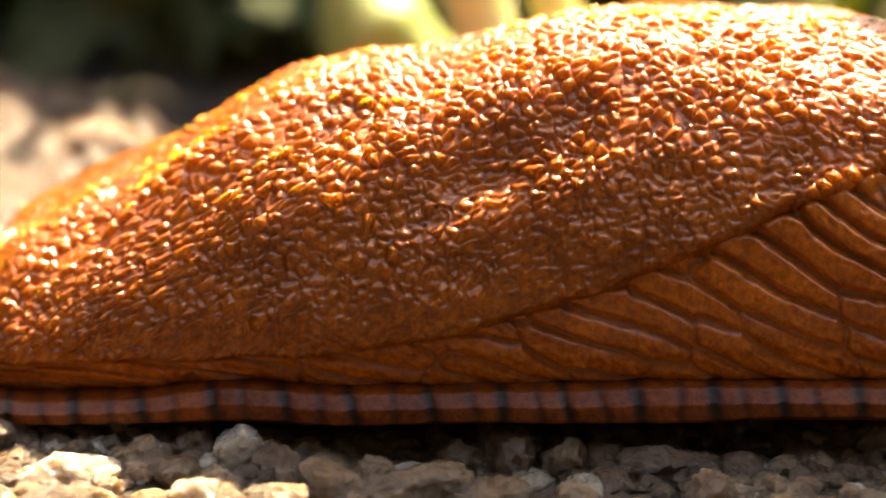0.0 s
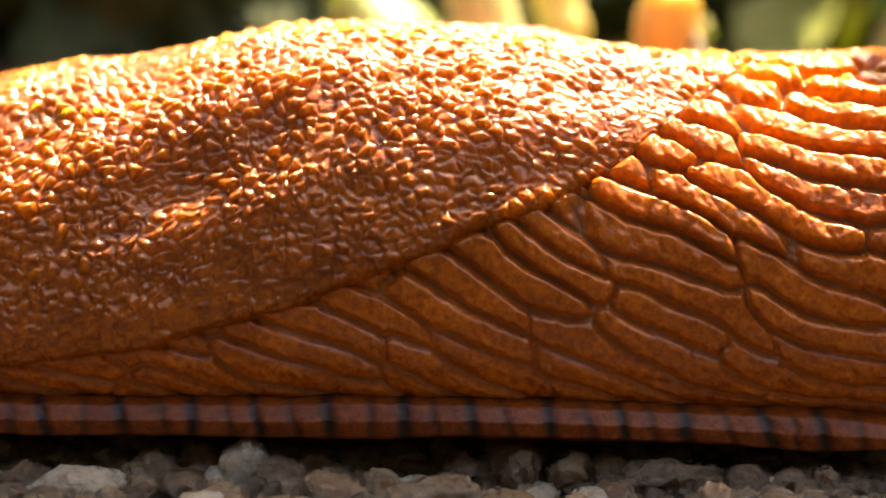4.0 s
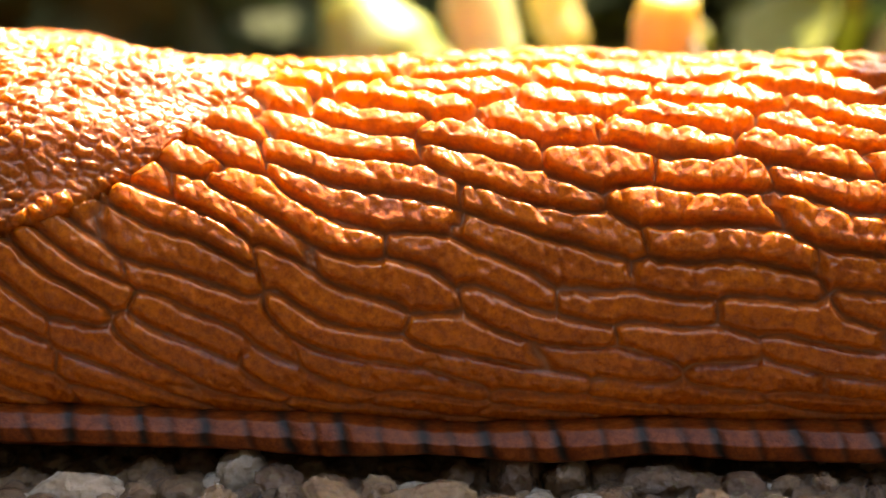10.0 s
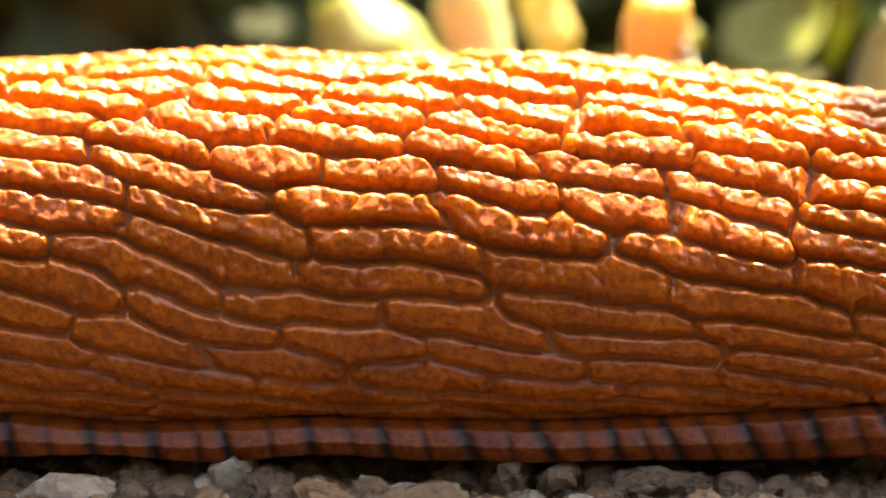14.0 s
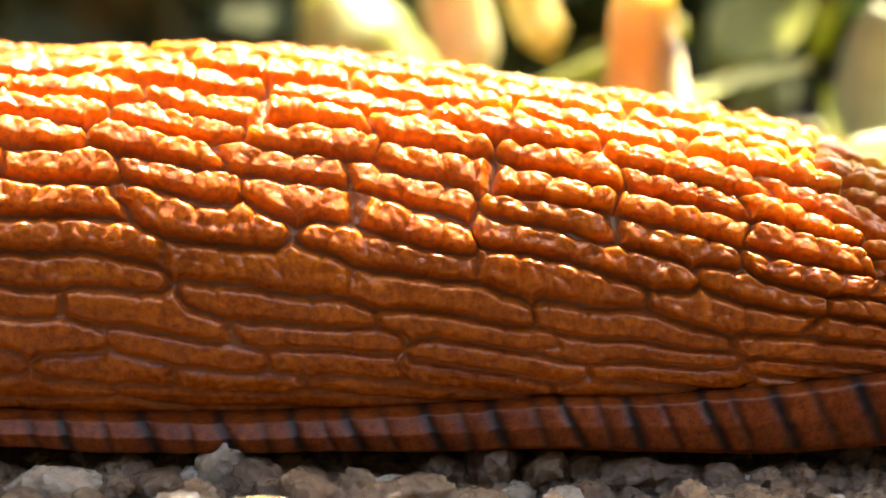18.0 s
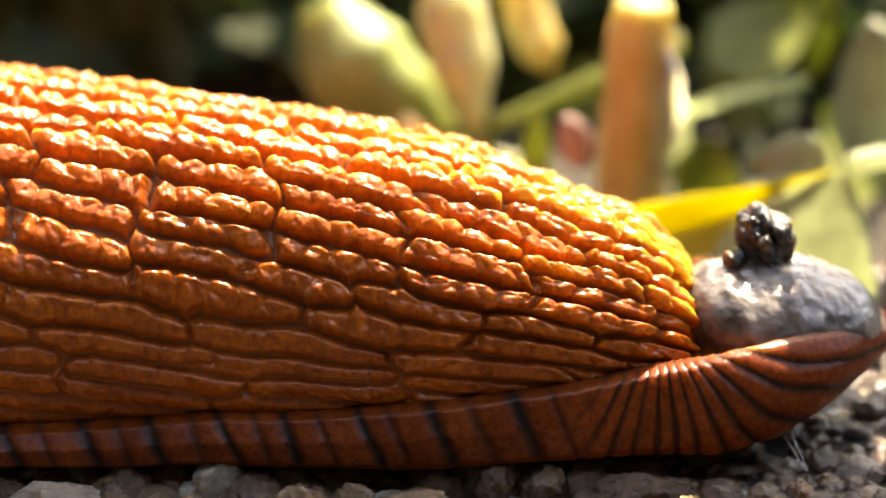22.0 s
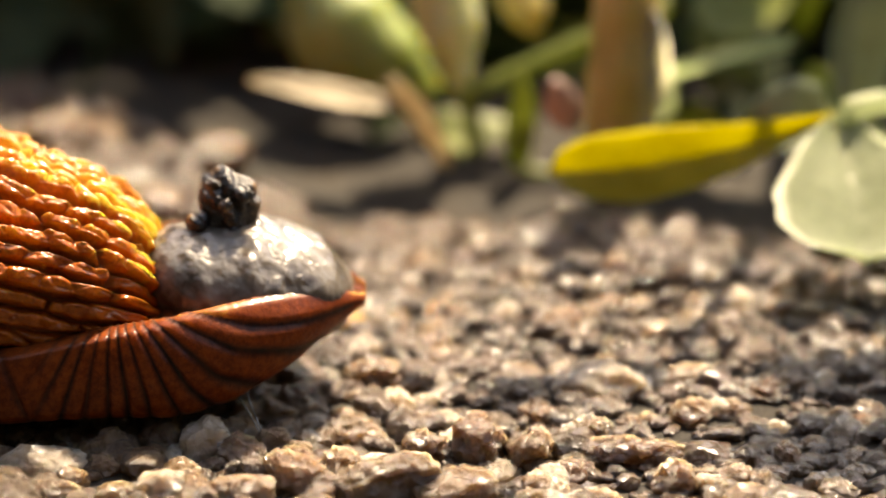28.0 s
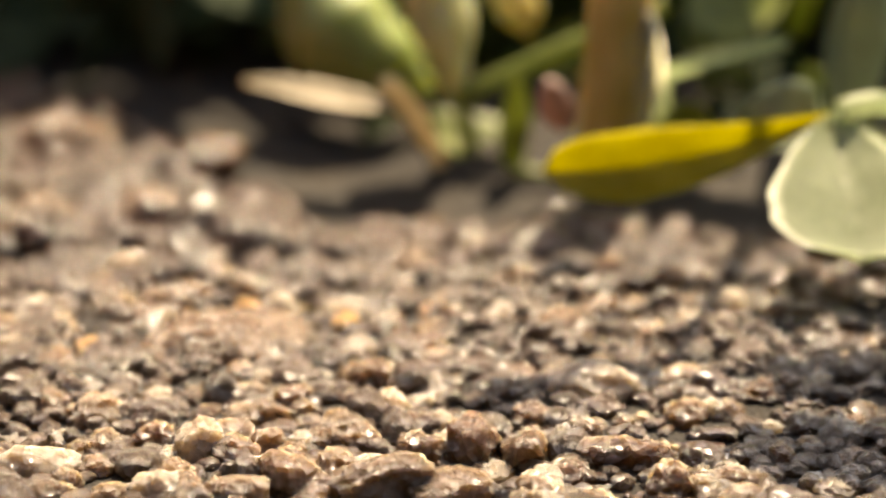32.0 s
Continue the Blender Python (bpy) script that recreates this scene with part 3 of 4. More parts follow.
SHAPES = []
for k in range(14):
    bm = pebble_shape(k, 8 + k % 5)
    me = bpy.data.meshes.new("pebble")
    bm.to_mesh(me)
    bm.free()
    me.polygons.foreach_set("use_smooth", [True] * len(me.polygons))
    me.materials.append(PEBBLE)
    SHAPES.append(me)
SPECIAL = {}


def pebble(x, y, wide, deep, high, shape=0, turn=0.0, roll=0.0, mat=None, sink=0.3, label="", lift=0.0):
    """One grain of gravel at x, y, with its size in millimetres."""
    me = SHAPES[shape % len(SHAPES)]
    if mat is not None:
        key = (shape % len(SHAPES), mat.name)
        if key not in SPECIAL:
            SPECIAL[key] = me.copy()
            SPECIAL[key].materials[0] = mat
        me = SPECIAL[key]
    ob = new("pebble", me)
    z = float(ground_rise(np.array([x]), np.array([y]))[0]) - (0.55 if -7 < y < 14 else 0.2) + high * (0.5 - sink) + lift
    m = pose(x * MM, y * MM, z * MM, roll, roll * 0.5, turn) @ Matrix.Diagonal((wide * MM, deep * MM, high * MM, 1))
    ob.matrix_world = m
    tagged(ob, label or "small rounded beige quartz pebble in the gravel", "pebble", "gravel pebbles")
    return ob


TAKEN = []


def placed(x, y, wide, deep, high, *more, **extra):
    TAKEN.append((x, y, max(wide, deep) * 0.6))
    return pebble(x, y, wide, deep, high, *more, **extra)


placed(6.4, 0.5, 3.41, 2.32, 1.84, 0, -15, 0, CLEAR_PEBBLE, sink=0.14, label="glassy pale quartz pebble catching the sun")
placed(7.4, -4.7, 3.87, 1.91, 1.51, 1, 0, 0, sink=0.14, label="long flat beige pebble with dark specks")
placed(5.3, -5.8, 1.71, 1.58, 1.25, 2, 0, 0, sink=0.14)
placed(-1.3, -7.0, 4.32, 2.59, 2.05, 3, 20, 0, sink=0.14, label="large cream quartz pebble with a ridge")
placed(0.9, -7.4, 3.18, 2.18, 1.73, 4, 0, 0, sink=0.14, label="large smooth cream quartz pebble")
placed(1.8, -3.9, 2.27, 2.27, 2.48, 5, 0, 0, sink=0.14, label="grey granular pebble beside cream ones")
placed(3.8, -4.4, 1.82, 1.82, 1.94, 6, 0, 0, sink=0.14)
placed(-3.2, -5.9, 1.93, 1.93, 1.68, 7, 0, 0, sink=0.14, label="brown and cream pebble with dark specks")
placed(-5.0, -7.0, 2.16, 2.13, 1.68, 8, 0, 0, sink=0.14)
placed(-8.3, -4.4, 2.27, 2.27, 2.05, 9, 10, 0, CLEAR_PEBBLE, sink=0.14, label="white sunlit quartz pebble")
placed(-6.5, -8.4, 2.61, 1.64, 1.30, 10, 0, 0, sink=0.14)
placed(-14.2, -6.0, 3.75, 2.32, 1.84, 11, 0, 0, CLEAR_PEBBLE, sink=0.14, label="flat milky white quartz stone")
placed(-11.6, -4.4, 1.82, 1.77, 1.40, 12, 0, 0, sink=0.14)
placed(-11.9, -5.7, 1.59, 1.36, 1.08, 13, 0, 0, sink=0.14)
placed(-9.1, -6.8, 1.71, 1.64, 1.30, 14, 0, 0, sink=0.14)
placed(-0.1, -4.0, 1.93, 1.93, 1.84, 15, 0, 0, sink=0.14)
placed(9.9, -1.5, 1.71, 1.64, 1.30, 16, 0, 0, sink=0.14)
placed(10.2, -5.2, 1.82, 1.50, 1.19, 17, 0, 0, sink=0.14)
placed(15.5, -6.0, 1.59, 1.23, 0.97, 18, 0, 0, sink=0.14)
placed(13.1, -5.0, 1.14, 1.14, 1.30, 19, 0, 0, sink=0.14)
placed(5.8, -8.3, 2.73, 1.36, 1.08, 20, 0, 0, sink=0.14)
placed(8.9, -7.4, 1.71, 1.71, 1.62, 21, 0, 0, sink=0.14)
placed(-14.7, -7.4, 0.80, 0.80, 0.69, 22, 0, 0, AMBER, sink=0.14, label="small round amber grain")
placed(-10.6, -0.0, 1.25, 0.87, 0.69, 23, 0, 0, AMBER, sink=0.14, label="small round amber grain")
placed(-10.0, -3.0, 1.25, 1.23, 0.97, 24, 0, 0, AMBER, sink=0.14, label="rust-red grain of grit")
placed(-7.9, 5.8, 7.50, 5.40, 2.81, 25, 8, 0, sink=0.35, label="large flat cream-coloured stone")
placed(-1.2, -0.1, 1.59, 1.59, 1.30, 26, 0, 0, CLEAR_PEBBLE, sink=0.14)
placed(-2.5, -0.9, 1.48, 1.23, 0.97, 27, 0, 0, sink=0.14)
placed(8.9, 1.6, 1.36, 1.36, 1.08, 28, 0, 0, CLEAR_PEBBLE, sink=0.14)
placed(10.2, 2.0, 1.14, 1.09, 0.86, 29, 0, 0, CLEAR_PEBBLE, sink=0.14)
placed(10.0, 1.7, 2.50, 1.64, 1.30, 30, 0, 0, sink=0.14)
placed(-2.0, 2.6, 2.50, 1.91, 1.51, 31, 0, 0, sink=0.14)
placed(-0.2, 4.9, 2.27, 1.64, 1.30, 32, 0, 0, sink=0.14)
placed(4.1, -1.1, 1.82, 1.64, 1.30, 33, 0, 0, sink=0.14)
placed(5.6, -2.4, 1.36, 1.23, 0.97, 34, 0, 0, sink=0.14)
placed(8.2, -1.8, 1.02, 1.02, 0.86, 35, 0, 0, sink=0.14)
placed(10.1, -7.3, 1.25, 1.09, 0.86, 36, 0, 0, sink=0.14)
placed(11.2, -6.1, 1.02, 0.95, 0.76, 37, 0, 0, sink=0.14)
placed(12.4, -6.5, 1.36, 1.23, 0.97, 38, 0, 0, sink=0.14)
placed(14.2, -5.0, 1.14, 1.09, 0.86, 39, 0, 0, sink=0.14)
placed(14.7, -7.8, 1.59, 1.09, 0.86, 40, 0, 0, sink=0.14)
placed(-11.1, -8.1, 2.05, 1.09, 0.86, 41, 0, 0, sink=0.14)
placed(-13.6, -8.1, 2.05, 1.09, 0.86, 42, 0, 0, sink=0.14)
placed(-9.9, -8.2, 1.36, 0.82, 0.65, 43, 0, 0, sink=0.14)
placed(-6.6, -1.2, 1.82, 1.36, 1.08, 44, 0, 0, sink=0.14)
placed(-5.7, -3.7, 1.59, 1.59, 1.51, 45, 0, 0, sink=0.14)
placed(-3.8, -2.6, 1.59, 1.59, 1.30, 46, 0, 0, sink=0.14)
placed(-4.6, 0.9, 1.36, 1.23, 0.97, 47, 0, 0, sink=0.14)
placed(7.0, 10.5, 2.05, 1.64, 1.30, 48, 0, 0, CLEAR_PEBBLE, sink=0.14)
placed(2.5, 14.1, 2.27, 1.64, 1.30, 49, 0, 0, sink=0.14)
placed(-0.1, 13.4, 2.05, 1.91, 1.51, 50, 0, 0, sink=0.14)
placed(15.1, 9.0, 2.50, 1.36, 1.08, 51, 0, 0, sink=0.14)
placed(10.2, 11.7, 1.59, 1.59, 1.30, 52, 0, 0, sink=0.14)
placed(3.9, 11.7, 1.59, 1.59, 1.30, 53, 0, 0, sink=0.14)
placed(8.0, 16.0, 2.96, 1.64, 1.30, 54, 0, 0, sink=0.14)
placed(-11.6, 18.0, 3.41, 2.46, 1.94, 55, 0, 0, sink=0.14, label="tan stone at the edge of the shade")
placed(-16.2, 15.7, 3.41, 3.00, 2.38, 56, 0, 0, sink=0.14)
placed(-16.0, 27.0, 4.09, 3.27, 2.59, 57, 0, 0, sink=0.14)
placed(-9.3, 24.2, 2.96, 2.18, 1.73, 58, 0, 0, sink=0.14)
placed(-10.3, 9.4, 2.50, 1.64, 1.30, 59, 0, 0, sink=0.14)
placed(-14.8, 9.0, 1.36, 1.36, 1.08, 60, 0, 0, sink=0.14)
placed(-13.1, 5.1, 1.36, 1.36, 1.08, 61, 0, 0, AMBER, sink=0.14)
placed(-3.2, 7.3, 1.59, 1.36, 1.08, 62, 0, 0, AMBER, sink=0.14)
placed(0.4, 8.8, 1.36, 1.09, 0.86, 63, 0, 0, AMBER, sink=0.14)


def scatter_pebbles():
    """The grains of the front strip, where they can be told apart."""
    rng = random.Random(12)
    for k in range(375):
        x, y = rng.uniform(-18, 18), rng.uniform(-9, 13)
        if any(abs(x - a) < r * 0.52 and abs(y - b) < r * 0.56 for a, b, r in TAKEN):
            continue
        s = rng.choice((0.9, 1.1, 1.3, 1.5, 1.8))
        TAKEN.append((x, y, s * 0.7))
        pebble(x, y, s * rng.uniform(0.9, 1.5), s * rng.uniform(0.8, 1.2), s * rng.uniform(0.7, 1.0), rng.randrange(14), rng.uniform(0, 360), rng.uniform(-25, 25),
               AMBER if rng.random() < 0.02 else (CLEAR_PEBBLE if rng.random() < 0.22 else None))


scatter_pebbles()


def gravel_bed():
    """All other grains, joined: fine grit among the pebbles and the bed behind."""
    base = []
    for k in range(6):
        bm = pebble_shape(100 + k, 5, 2)
        bm.verts.ensure_lookup_table()
        base.append((np.array([v.co[:] for v in bm.verts]), np.array([[v.index for v in f.verts] for f in bm.faces])))
        bm.free()
    rng = np.random.RandomState(5)
    vs, fs, n = [], [], 0
    sets = ((3600, -21, 21, -10, 15, 0.3, 0.9), (3000, -28, 28, 12, 41, 0.7, 2.2), (160, -20, 20, -10, -8.5, 0.8, 1.6), (420, -28, 28, 14, 41, 1.6, 3.2), (1400, -90, 45, -12, 14, 0.8, 1.8))
    for count, x0, x1, y0, y1, s0, s1 in sets:
        xs, ys = rng.uniform(x0, x1, count), rng.uniform(y0, y1, count)
        zs = ground_rise(xs, ys)
        edge = np.interp(xs, (-28, -20, -12.6, -8.6, -4.8, 2, 6, 9, 14, 19, 28), (46, 36, 25.6, 20.8, 16, 16, 17.5, 15.5, 13.2, 13, 12.5))
        for x, y, z, far in zip(xs, ys, zs, edge):
            # no grains behind the shade's edge: bare dark soil stands in for the shade
            if y > far + rng.uniform(-1.5, 3.5):
                continue
            v, f = base[rng.randint(6)]
            s = s0 + (s1 - s0) * rng.rand() ** 2.2
            a, b = rng.rand() * 6.3, (rng.rand() - 0.5)
            dim = s * np.array((rng.uniform(0.8, 1.5), rng.uniform(0.8, 1.2), rng.uniform(0.55, 0.95)))
            q = v * dim
            c, sn = math.cos(a), math.sin(a)
            q = np.stack((q[:, 0] * c - q[:, 1] * sn, q[:, 0] * sn + q[:, 1] * c, q[:, 2] + b * 0.3 * q[:, 0]), -1)
            vs.append(q + np.array((x, y, z - 0.2 + dim[2] * 0.2)))
            fs.append(f + n)
            n += len(v)
    me = bpy.data.meshes.new("gravel")
    V, F = np.vstack(vs) * MM, np.vstack(fs)
    me.vertices.add(len(V))
    me.vertices.foreach_set("co", V.astype(np.float32).ravel())
    me.loops.add(F.size)
    me.loops.foreach_set("vertex_index", F.astype(np.int32).ravel())
    me.polygons.add(len(F))
    me.polygons.foreach_set("loop_start", (np.arange(len(F)) * 3).astype(np.int32))
    me.polygons.foreach_set("use_smooth", np.ones(len(F), bool))
    me.update(calc_edges=True)
    me.materials.append(GRAVEL)
    return tagged(new("gravel", me), "coarse beige and pinkish sand and gravel", "gravel", kind="stuff")


gravel_bed()


# ---- plants ----
def leaf(name, base, tip, width, face, mat, parent=None, label="", cup=0.15, bend=0.0, sag=0.0, thick=0.14, point=1.0, fat=0.5):
    """A leaf blade from base to tip (millimetres); face is the way its upper side looks."""
    base, tip = Vector(base), Vector(tip)
    axis = tip - base
    length = axis.length
    axis.normalize()
    up = Vector(face)
    up = (up - axis * up.dot(axis)).normalized()
    side = axis.cross(up)
    nu, nv = 22, 11
    def sheet(off):
        rows = []
        for i in range(nu):
            t = i / (nu - 1)
            half = width / 2 * max(0.02, math.sin(math.pi * min(1, t ** fat)) ** (0.6 * point))
            row = []
            for j in range(nv):
                s = j / (nv - 1) * 2 - 1
                h = cup * width * (abs(s) - 0.5) + bend * length * (t * (1 - t)) + 0.05 * noise.noise(Vector((t * 5, s * 3, length)))
                vein = -0.06 * math.exp(-(s * 6) ** 2) + 0.03 * math.cos(t * 40 + abs(s) * 9)
                rim = 0.06 * noise.noise(Vector((t * 9, s, width)))
                row.append(base + axis * (t * length) + side * (s * half * (1 + rim) + sag * 4 * t * (1 - t)) + up * (h + vein + off * (1 - abs(s) ** 6)))
            rows.append(row)
        return rows
    a, b = sheet(thick / 2), sheet(-thick / 2)
    bm = bmesh.new()
    ta = [[bm.verts.new(v * MM) for v in r] for r in a]
    tb = [[bm.verts.new(v * MM) for v in r] for r in b]
    for i in range(nu - 1):
        for j in range(nv - 1):
            bm.faces.new((ta[i][j], ta[i + 1][j], ta[i + 1][j + 1], ta[i][j + 1]))
            bm.faces.new((tb[i][j], tb[i][j + 1], tb[i + 1][j + 1], tb[i + 1][j]))
        bm.faces.new((ta[i][0], tb[i][0], tb[i + 1][0], ta[i + 1][0]))
        bm.faces.new((ta[i][-1], ta[i + 1][-1], tb[i + 1][-1], tb[i][-1]))
    for k in (0, nu - 1):
        for j in range(nv - 1):
            bm.faces.new((ta[k][j], ta[k][j + 1], tb[k][j + 1], tb[k][j]))
    bmesh.ops.recalc_face_normals(bm, faces=bm.faces)
    return part(name, bm, mat, parent, label)


def stalk(name, points, radii, mat, parent=None, label="", sides=14, ribs=0.0):
    """A round stem through points, with a radius at each, in millimetres."""
    pts = [Vector(p) for p in points]
    fine, rad = [], []
    steps = 8
    for k in range(len(pts) - 1):
        p0, p1, p2, p3 = pts[max(k - 1, 0)], pts[k], pts[k + 1], pts[min(k + 2, len(pts) - 1)]
        for s in range(steps):
            t = s / steps
            fine.append(0.5 * (2 * p1 + (p2 - p0) * t + (2 * p0 - 5 * p1 + 4 * p2 - p3) * t * t + (3 * p1 - p0 - 3 * p2 + p3) * t ** 3))
            rad.append(radii[k] + (radii[k + 1] - radii[k]) * (t * t * (3 - 2 * t)))
    fine.append(pts[-1])
    rad.append(radii[-1])
    bm = bmesh.new()
    rings = []
    for k, (p, r) in enumerate(zip(fine, rad)):
        d = (fine[min(k + 1, len(fine) - 1)] - fine[max(k - 1, 0)]).normalized()
        u = d.orthogonal().normalized() if k == 0 else (rings_u - d * rings_u.dot(d)).normalized()
        rings_u = u
        w = d.cross(u)
        rings.append([bm.verts.new((p + (u * math.cos(a) + w * math.sin(a)) * r * (1 + ribs * math.cos(5 * a) + 0.06 * noise.noise(p + Vector((a, 0, 0))))) * MM)
                      for a in (2 * math.pi * i / sides for i in range(sides))])
    for a, b in zip(rings, rings[1:]):
        for i in range(sides):
            bm.faces.new((a[i], a[(i + 1) % sides], b[(i + 1) % sides], b[i]))
    bm.faces.new(rings[0][::-1])
    bm.faces.new(rings[-1])
    return part(name, bm, mat, parent, label)


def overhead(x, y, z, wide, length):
    """An unseen weed, added so that its broad leaf above the view shades the gravel."""
    weed = tagged(new("shade_caster_weed"), "unseen weed with a broad leaf, added to shade the gravel", "plant", "tall weeds")
    leaf("leaf", (x - length / 2, y - 2, z), (x + length / 2, y + 2, z + 2), wide, (0, -0.2, 1), SHADE_DARK_LEAF, weed, fat=0.8)
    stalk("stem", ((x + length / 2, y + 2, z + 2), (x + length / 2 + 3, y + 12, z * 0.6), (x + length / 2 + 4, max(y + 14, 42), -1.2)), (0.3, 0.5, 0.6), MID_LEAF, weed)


HUB = (16.9, 15.2, 5.2)
clover = tagged(new("clover_plant"), "small three-leaved clover plant with dewy leaflets", "plant")
stalk("stem", ((24.3, 19.8, -5.9), (22.4, 18.2, 1.6), (19.4, 16.0, 5.2), (17.2, 15.2, 5.3)), (0.5, 0.45, 0.45, 0.5), PALE_LEAF, clover)
yellow_leaflet = leaf("leaflet", (16.7, 15.2, 5.2), (4.9, 13.8, 3.2), 3.0, (0.1, -0.9, 0.5), YELLOW_LEAF, clover, "sunlit yellow folded leaflet", cup=0.1, bend=-0.03, sag=-0.6, fat=2.0, point=0.75)
low_leaflet = leaf("leaflet", (16.9, 15.2, 5.1), (17.5, 8.7, 1.35), 7.2, (0.15, -0.3, 0.9), PALE_LEAF, clover, "pale green leaflet with a dewy rim", cup=0.08, bend=0.08, fat=2.1, point=0.6)
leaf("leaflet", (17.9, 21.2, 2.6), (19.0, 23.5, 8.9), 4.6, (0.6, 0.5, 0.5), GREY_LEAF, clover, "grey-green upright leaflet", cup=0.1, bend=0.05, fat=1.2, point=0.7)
# this leaflet's shade is put into its dark colour
leaf("leaflet", (16.4, 16.0, -1.7), (20.5, 15.2, -1.6), 3.2, (0.1, -0.3, 0.9), SHADE_DARK_LEAF, clover, "green leaflet coloured dark as if shaded", cup=0.1, fat=0.9)
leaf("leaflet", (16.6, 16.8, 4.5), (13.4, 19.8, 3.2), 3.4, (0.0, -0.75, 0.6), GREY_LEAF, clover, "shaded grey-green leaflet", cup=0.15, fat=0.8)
tan_shoot = tagged(new("plant_shoot"), "thick tan and yellow shoot rising from the gravel", "plant")
stalk("stem", ((8.1, 21.2, -0.4), (8.2, 21.2, 2.2), (8.4, 21.2, 4.8), (8.4, 21.2, 7.6), (8.5, 21.2, 9.7)), (1.45, 1.55, 1.6, 1.45, 1.2), TAN, tan_shoot, sides=24, ribs=0.03)
leaf("sheath", (8.9, 20.1, 2.2), (9.5, 20.2, 8.0), 2.6, (0.3, -0.9, 0.2), POD, tan_shoot, "papery yellow sheath", cup=-0.35, fat=0.8)
leaf("bud_scale", (6.0, 20.5, 2.4), (5.3, 20.5, 4.8), 1.6, (-0.2, -0.9, 0.3), PINK, tan_shoot, "pinkish bud scale", cup=-0.3, fat=0.8)
pods = tagged(new("seed_pods"), "pale pointed seed pods hanging on a thin stem", "plant")
stalk("stem", ((10.7, 28.0, 5.6), (6.2, 27.2, 3.8), (1.7, 26.5, 1.9)), (0.45, 0.4, 0.35), MID_LEAF, pods)
stalk("pod", ((1.3, 26.5, 1.6), (1.3, 26.5, 3.2), (0.9, 27.2, 4.8), (0.4, 28.0, 6.9), (-0.3, 28.8, 8.8)), (0.2, 0.75, 1.45, 1.5, 0.7), POD, pods, "cream-white pod", sides=18)
stalk("pod", ((0.4, 30.2, 0.8), (-1.9, 30.2, 2.1), (-3.9, 31.0, 3.5), (-5.5, 31.8, 6.2)), (0.3, 2.0, 2.6, 1.2), GREEN_POD, pods, "dull green pod", sides=20)
stalk("pod", ((4.8, 30.2, 3.5), (4.4, 30.2, 4.6), (3.9, 31.0, 5.6), (3.2, 31.0, 7.8)), (0.3, 1.0, 1.1, 0.8), TAN, pods, "tan pod", sides=18)
stalk("stem", ((1.6, 26.5, 1.8), (2.0, 27.2, -0.0), (2.5, 28.8, -3.4)), (0.4, 0.4, 0.4), MID_LEAF, pods)
dry_bract = tagged(new("dry_grass_blade"), "pale dry forked grass blade", "grass")
leaf("blade", (-1.3, 22.8, 2.6), (-7.9, 24.2, 3.4), 1.7, (0.2, -0.3, 0.9), STRAW, dry_bract, fat=0.8, bend=0.03)
leaf("blade", (-1.8, 23.5, 3.7), (0.8, 22.0, 0.4), 2.0, (0.5, 0.7, 0.4), STRAW, dry_bract, fat=0.8, bend=0.04)
stalk("stem", ((-1.6, 23.5, 2.7), (0.2, 25.0, 0.8), (1.2, 27.2, -4.1)), (0.3, 0.3, 0.35), STRAW, dry_bract)
pale_blade = tagged(new("grass_blade"), "broad pale green blade lit by the sun", "grass")
leaf("blade", (10.3, 25.8, 3.1), (15.8, 22.8, 5.7), 2.8, (0.4, -0.1, 0.9), PALE_LEAF, pale_blade, fat=0.7, bend=0.06)
stalk("stem", ((10.4, 25.8, 3.1), (10.9, 27.2, -2.8)), (0.4, 0.4), PALE_LEAF, pale_blade)
small_sprout = tagged(new("sprout"), "small bright green sprout", "plant")
leaf("leaf", (3.9, 25.0, -1.1), (4.1, 24.2, 3.7), 1.5, (0.2, -0.8, 0.6), MID_LEAF, small_sprout, fat=0.8)
leaf("leaf", (11.1, 23.5, -0.5), (11.9, 23.5, 2.7), 3.0, (0.0, -0.9, 0.4), MID_LEAF, small_sprout, "round yellow-green leaf", fat=0.9)
stalk("stem", ((4.0, 25.0, -1.1), (10.7, 24.2, -1.9)), (0.3, 0.3), MID_LEAF, small_sprout)
# the darkest of these weeds carry the background's shade in their colour
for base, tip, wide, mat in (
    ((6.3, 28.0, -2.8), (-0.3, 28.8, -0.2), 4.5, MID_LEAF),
    ((0.2, 29.5, -3.7), (-3.4, 30.2, 0.5), 4, SHADE_DARK_LEAF),
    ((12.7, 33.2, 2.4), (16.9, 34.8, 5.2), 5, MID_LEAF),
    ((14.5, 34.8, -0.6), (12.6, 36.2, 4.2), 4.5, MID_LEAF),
    ((-6.4, 39.2, -5.4), (-11.7, 42.2, -2.1), 4, SHADE_DARK_LEAF),
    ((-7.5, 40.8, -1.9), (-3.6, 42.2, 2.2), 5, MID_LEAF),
    ((17.3, 30.2, -3.1), (13.2, 31.8, -0.6), 4, SHADE_DARK_LEAF),
    ((14.9, 28.8, -3.4), (11.0, 28.0, -5.0), 3, SHADE_DARK_LEAF),
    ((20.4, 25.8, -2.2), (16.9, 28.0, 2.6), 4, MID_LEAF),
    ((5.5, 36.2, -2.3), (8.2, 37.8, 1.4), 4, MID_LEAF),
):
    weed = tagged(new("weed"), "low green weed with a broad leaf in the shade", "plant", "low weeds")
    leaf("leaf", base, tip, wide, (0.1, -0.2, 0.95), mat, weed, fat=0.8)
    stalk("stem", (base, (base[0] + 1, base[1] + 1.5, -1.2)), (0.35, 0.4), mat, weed)


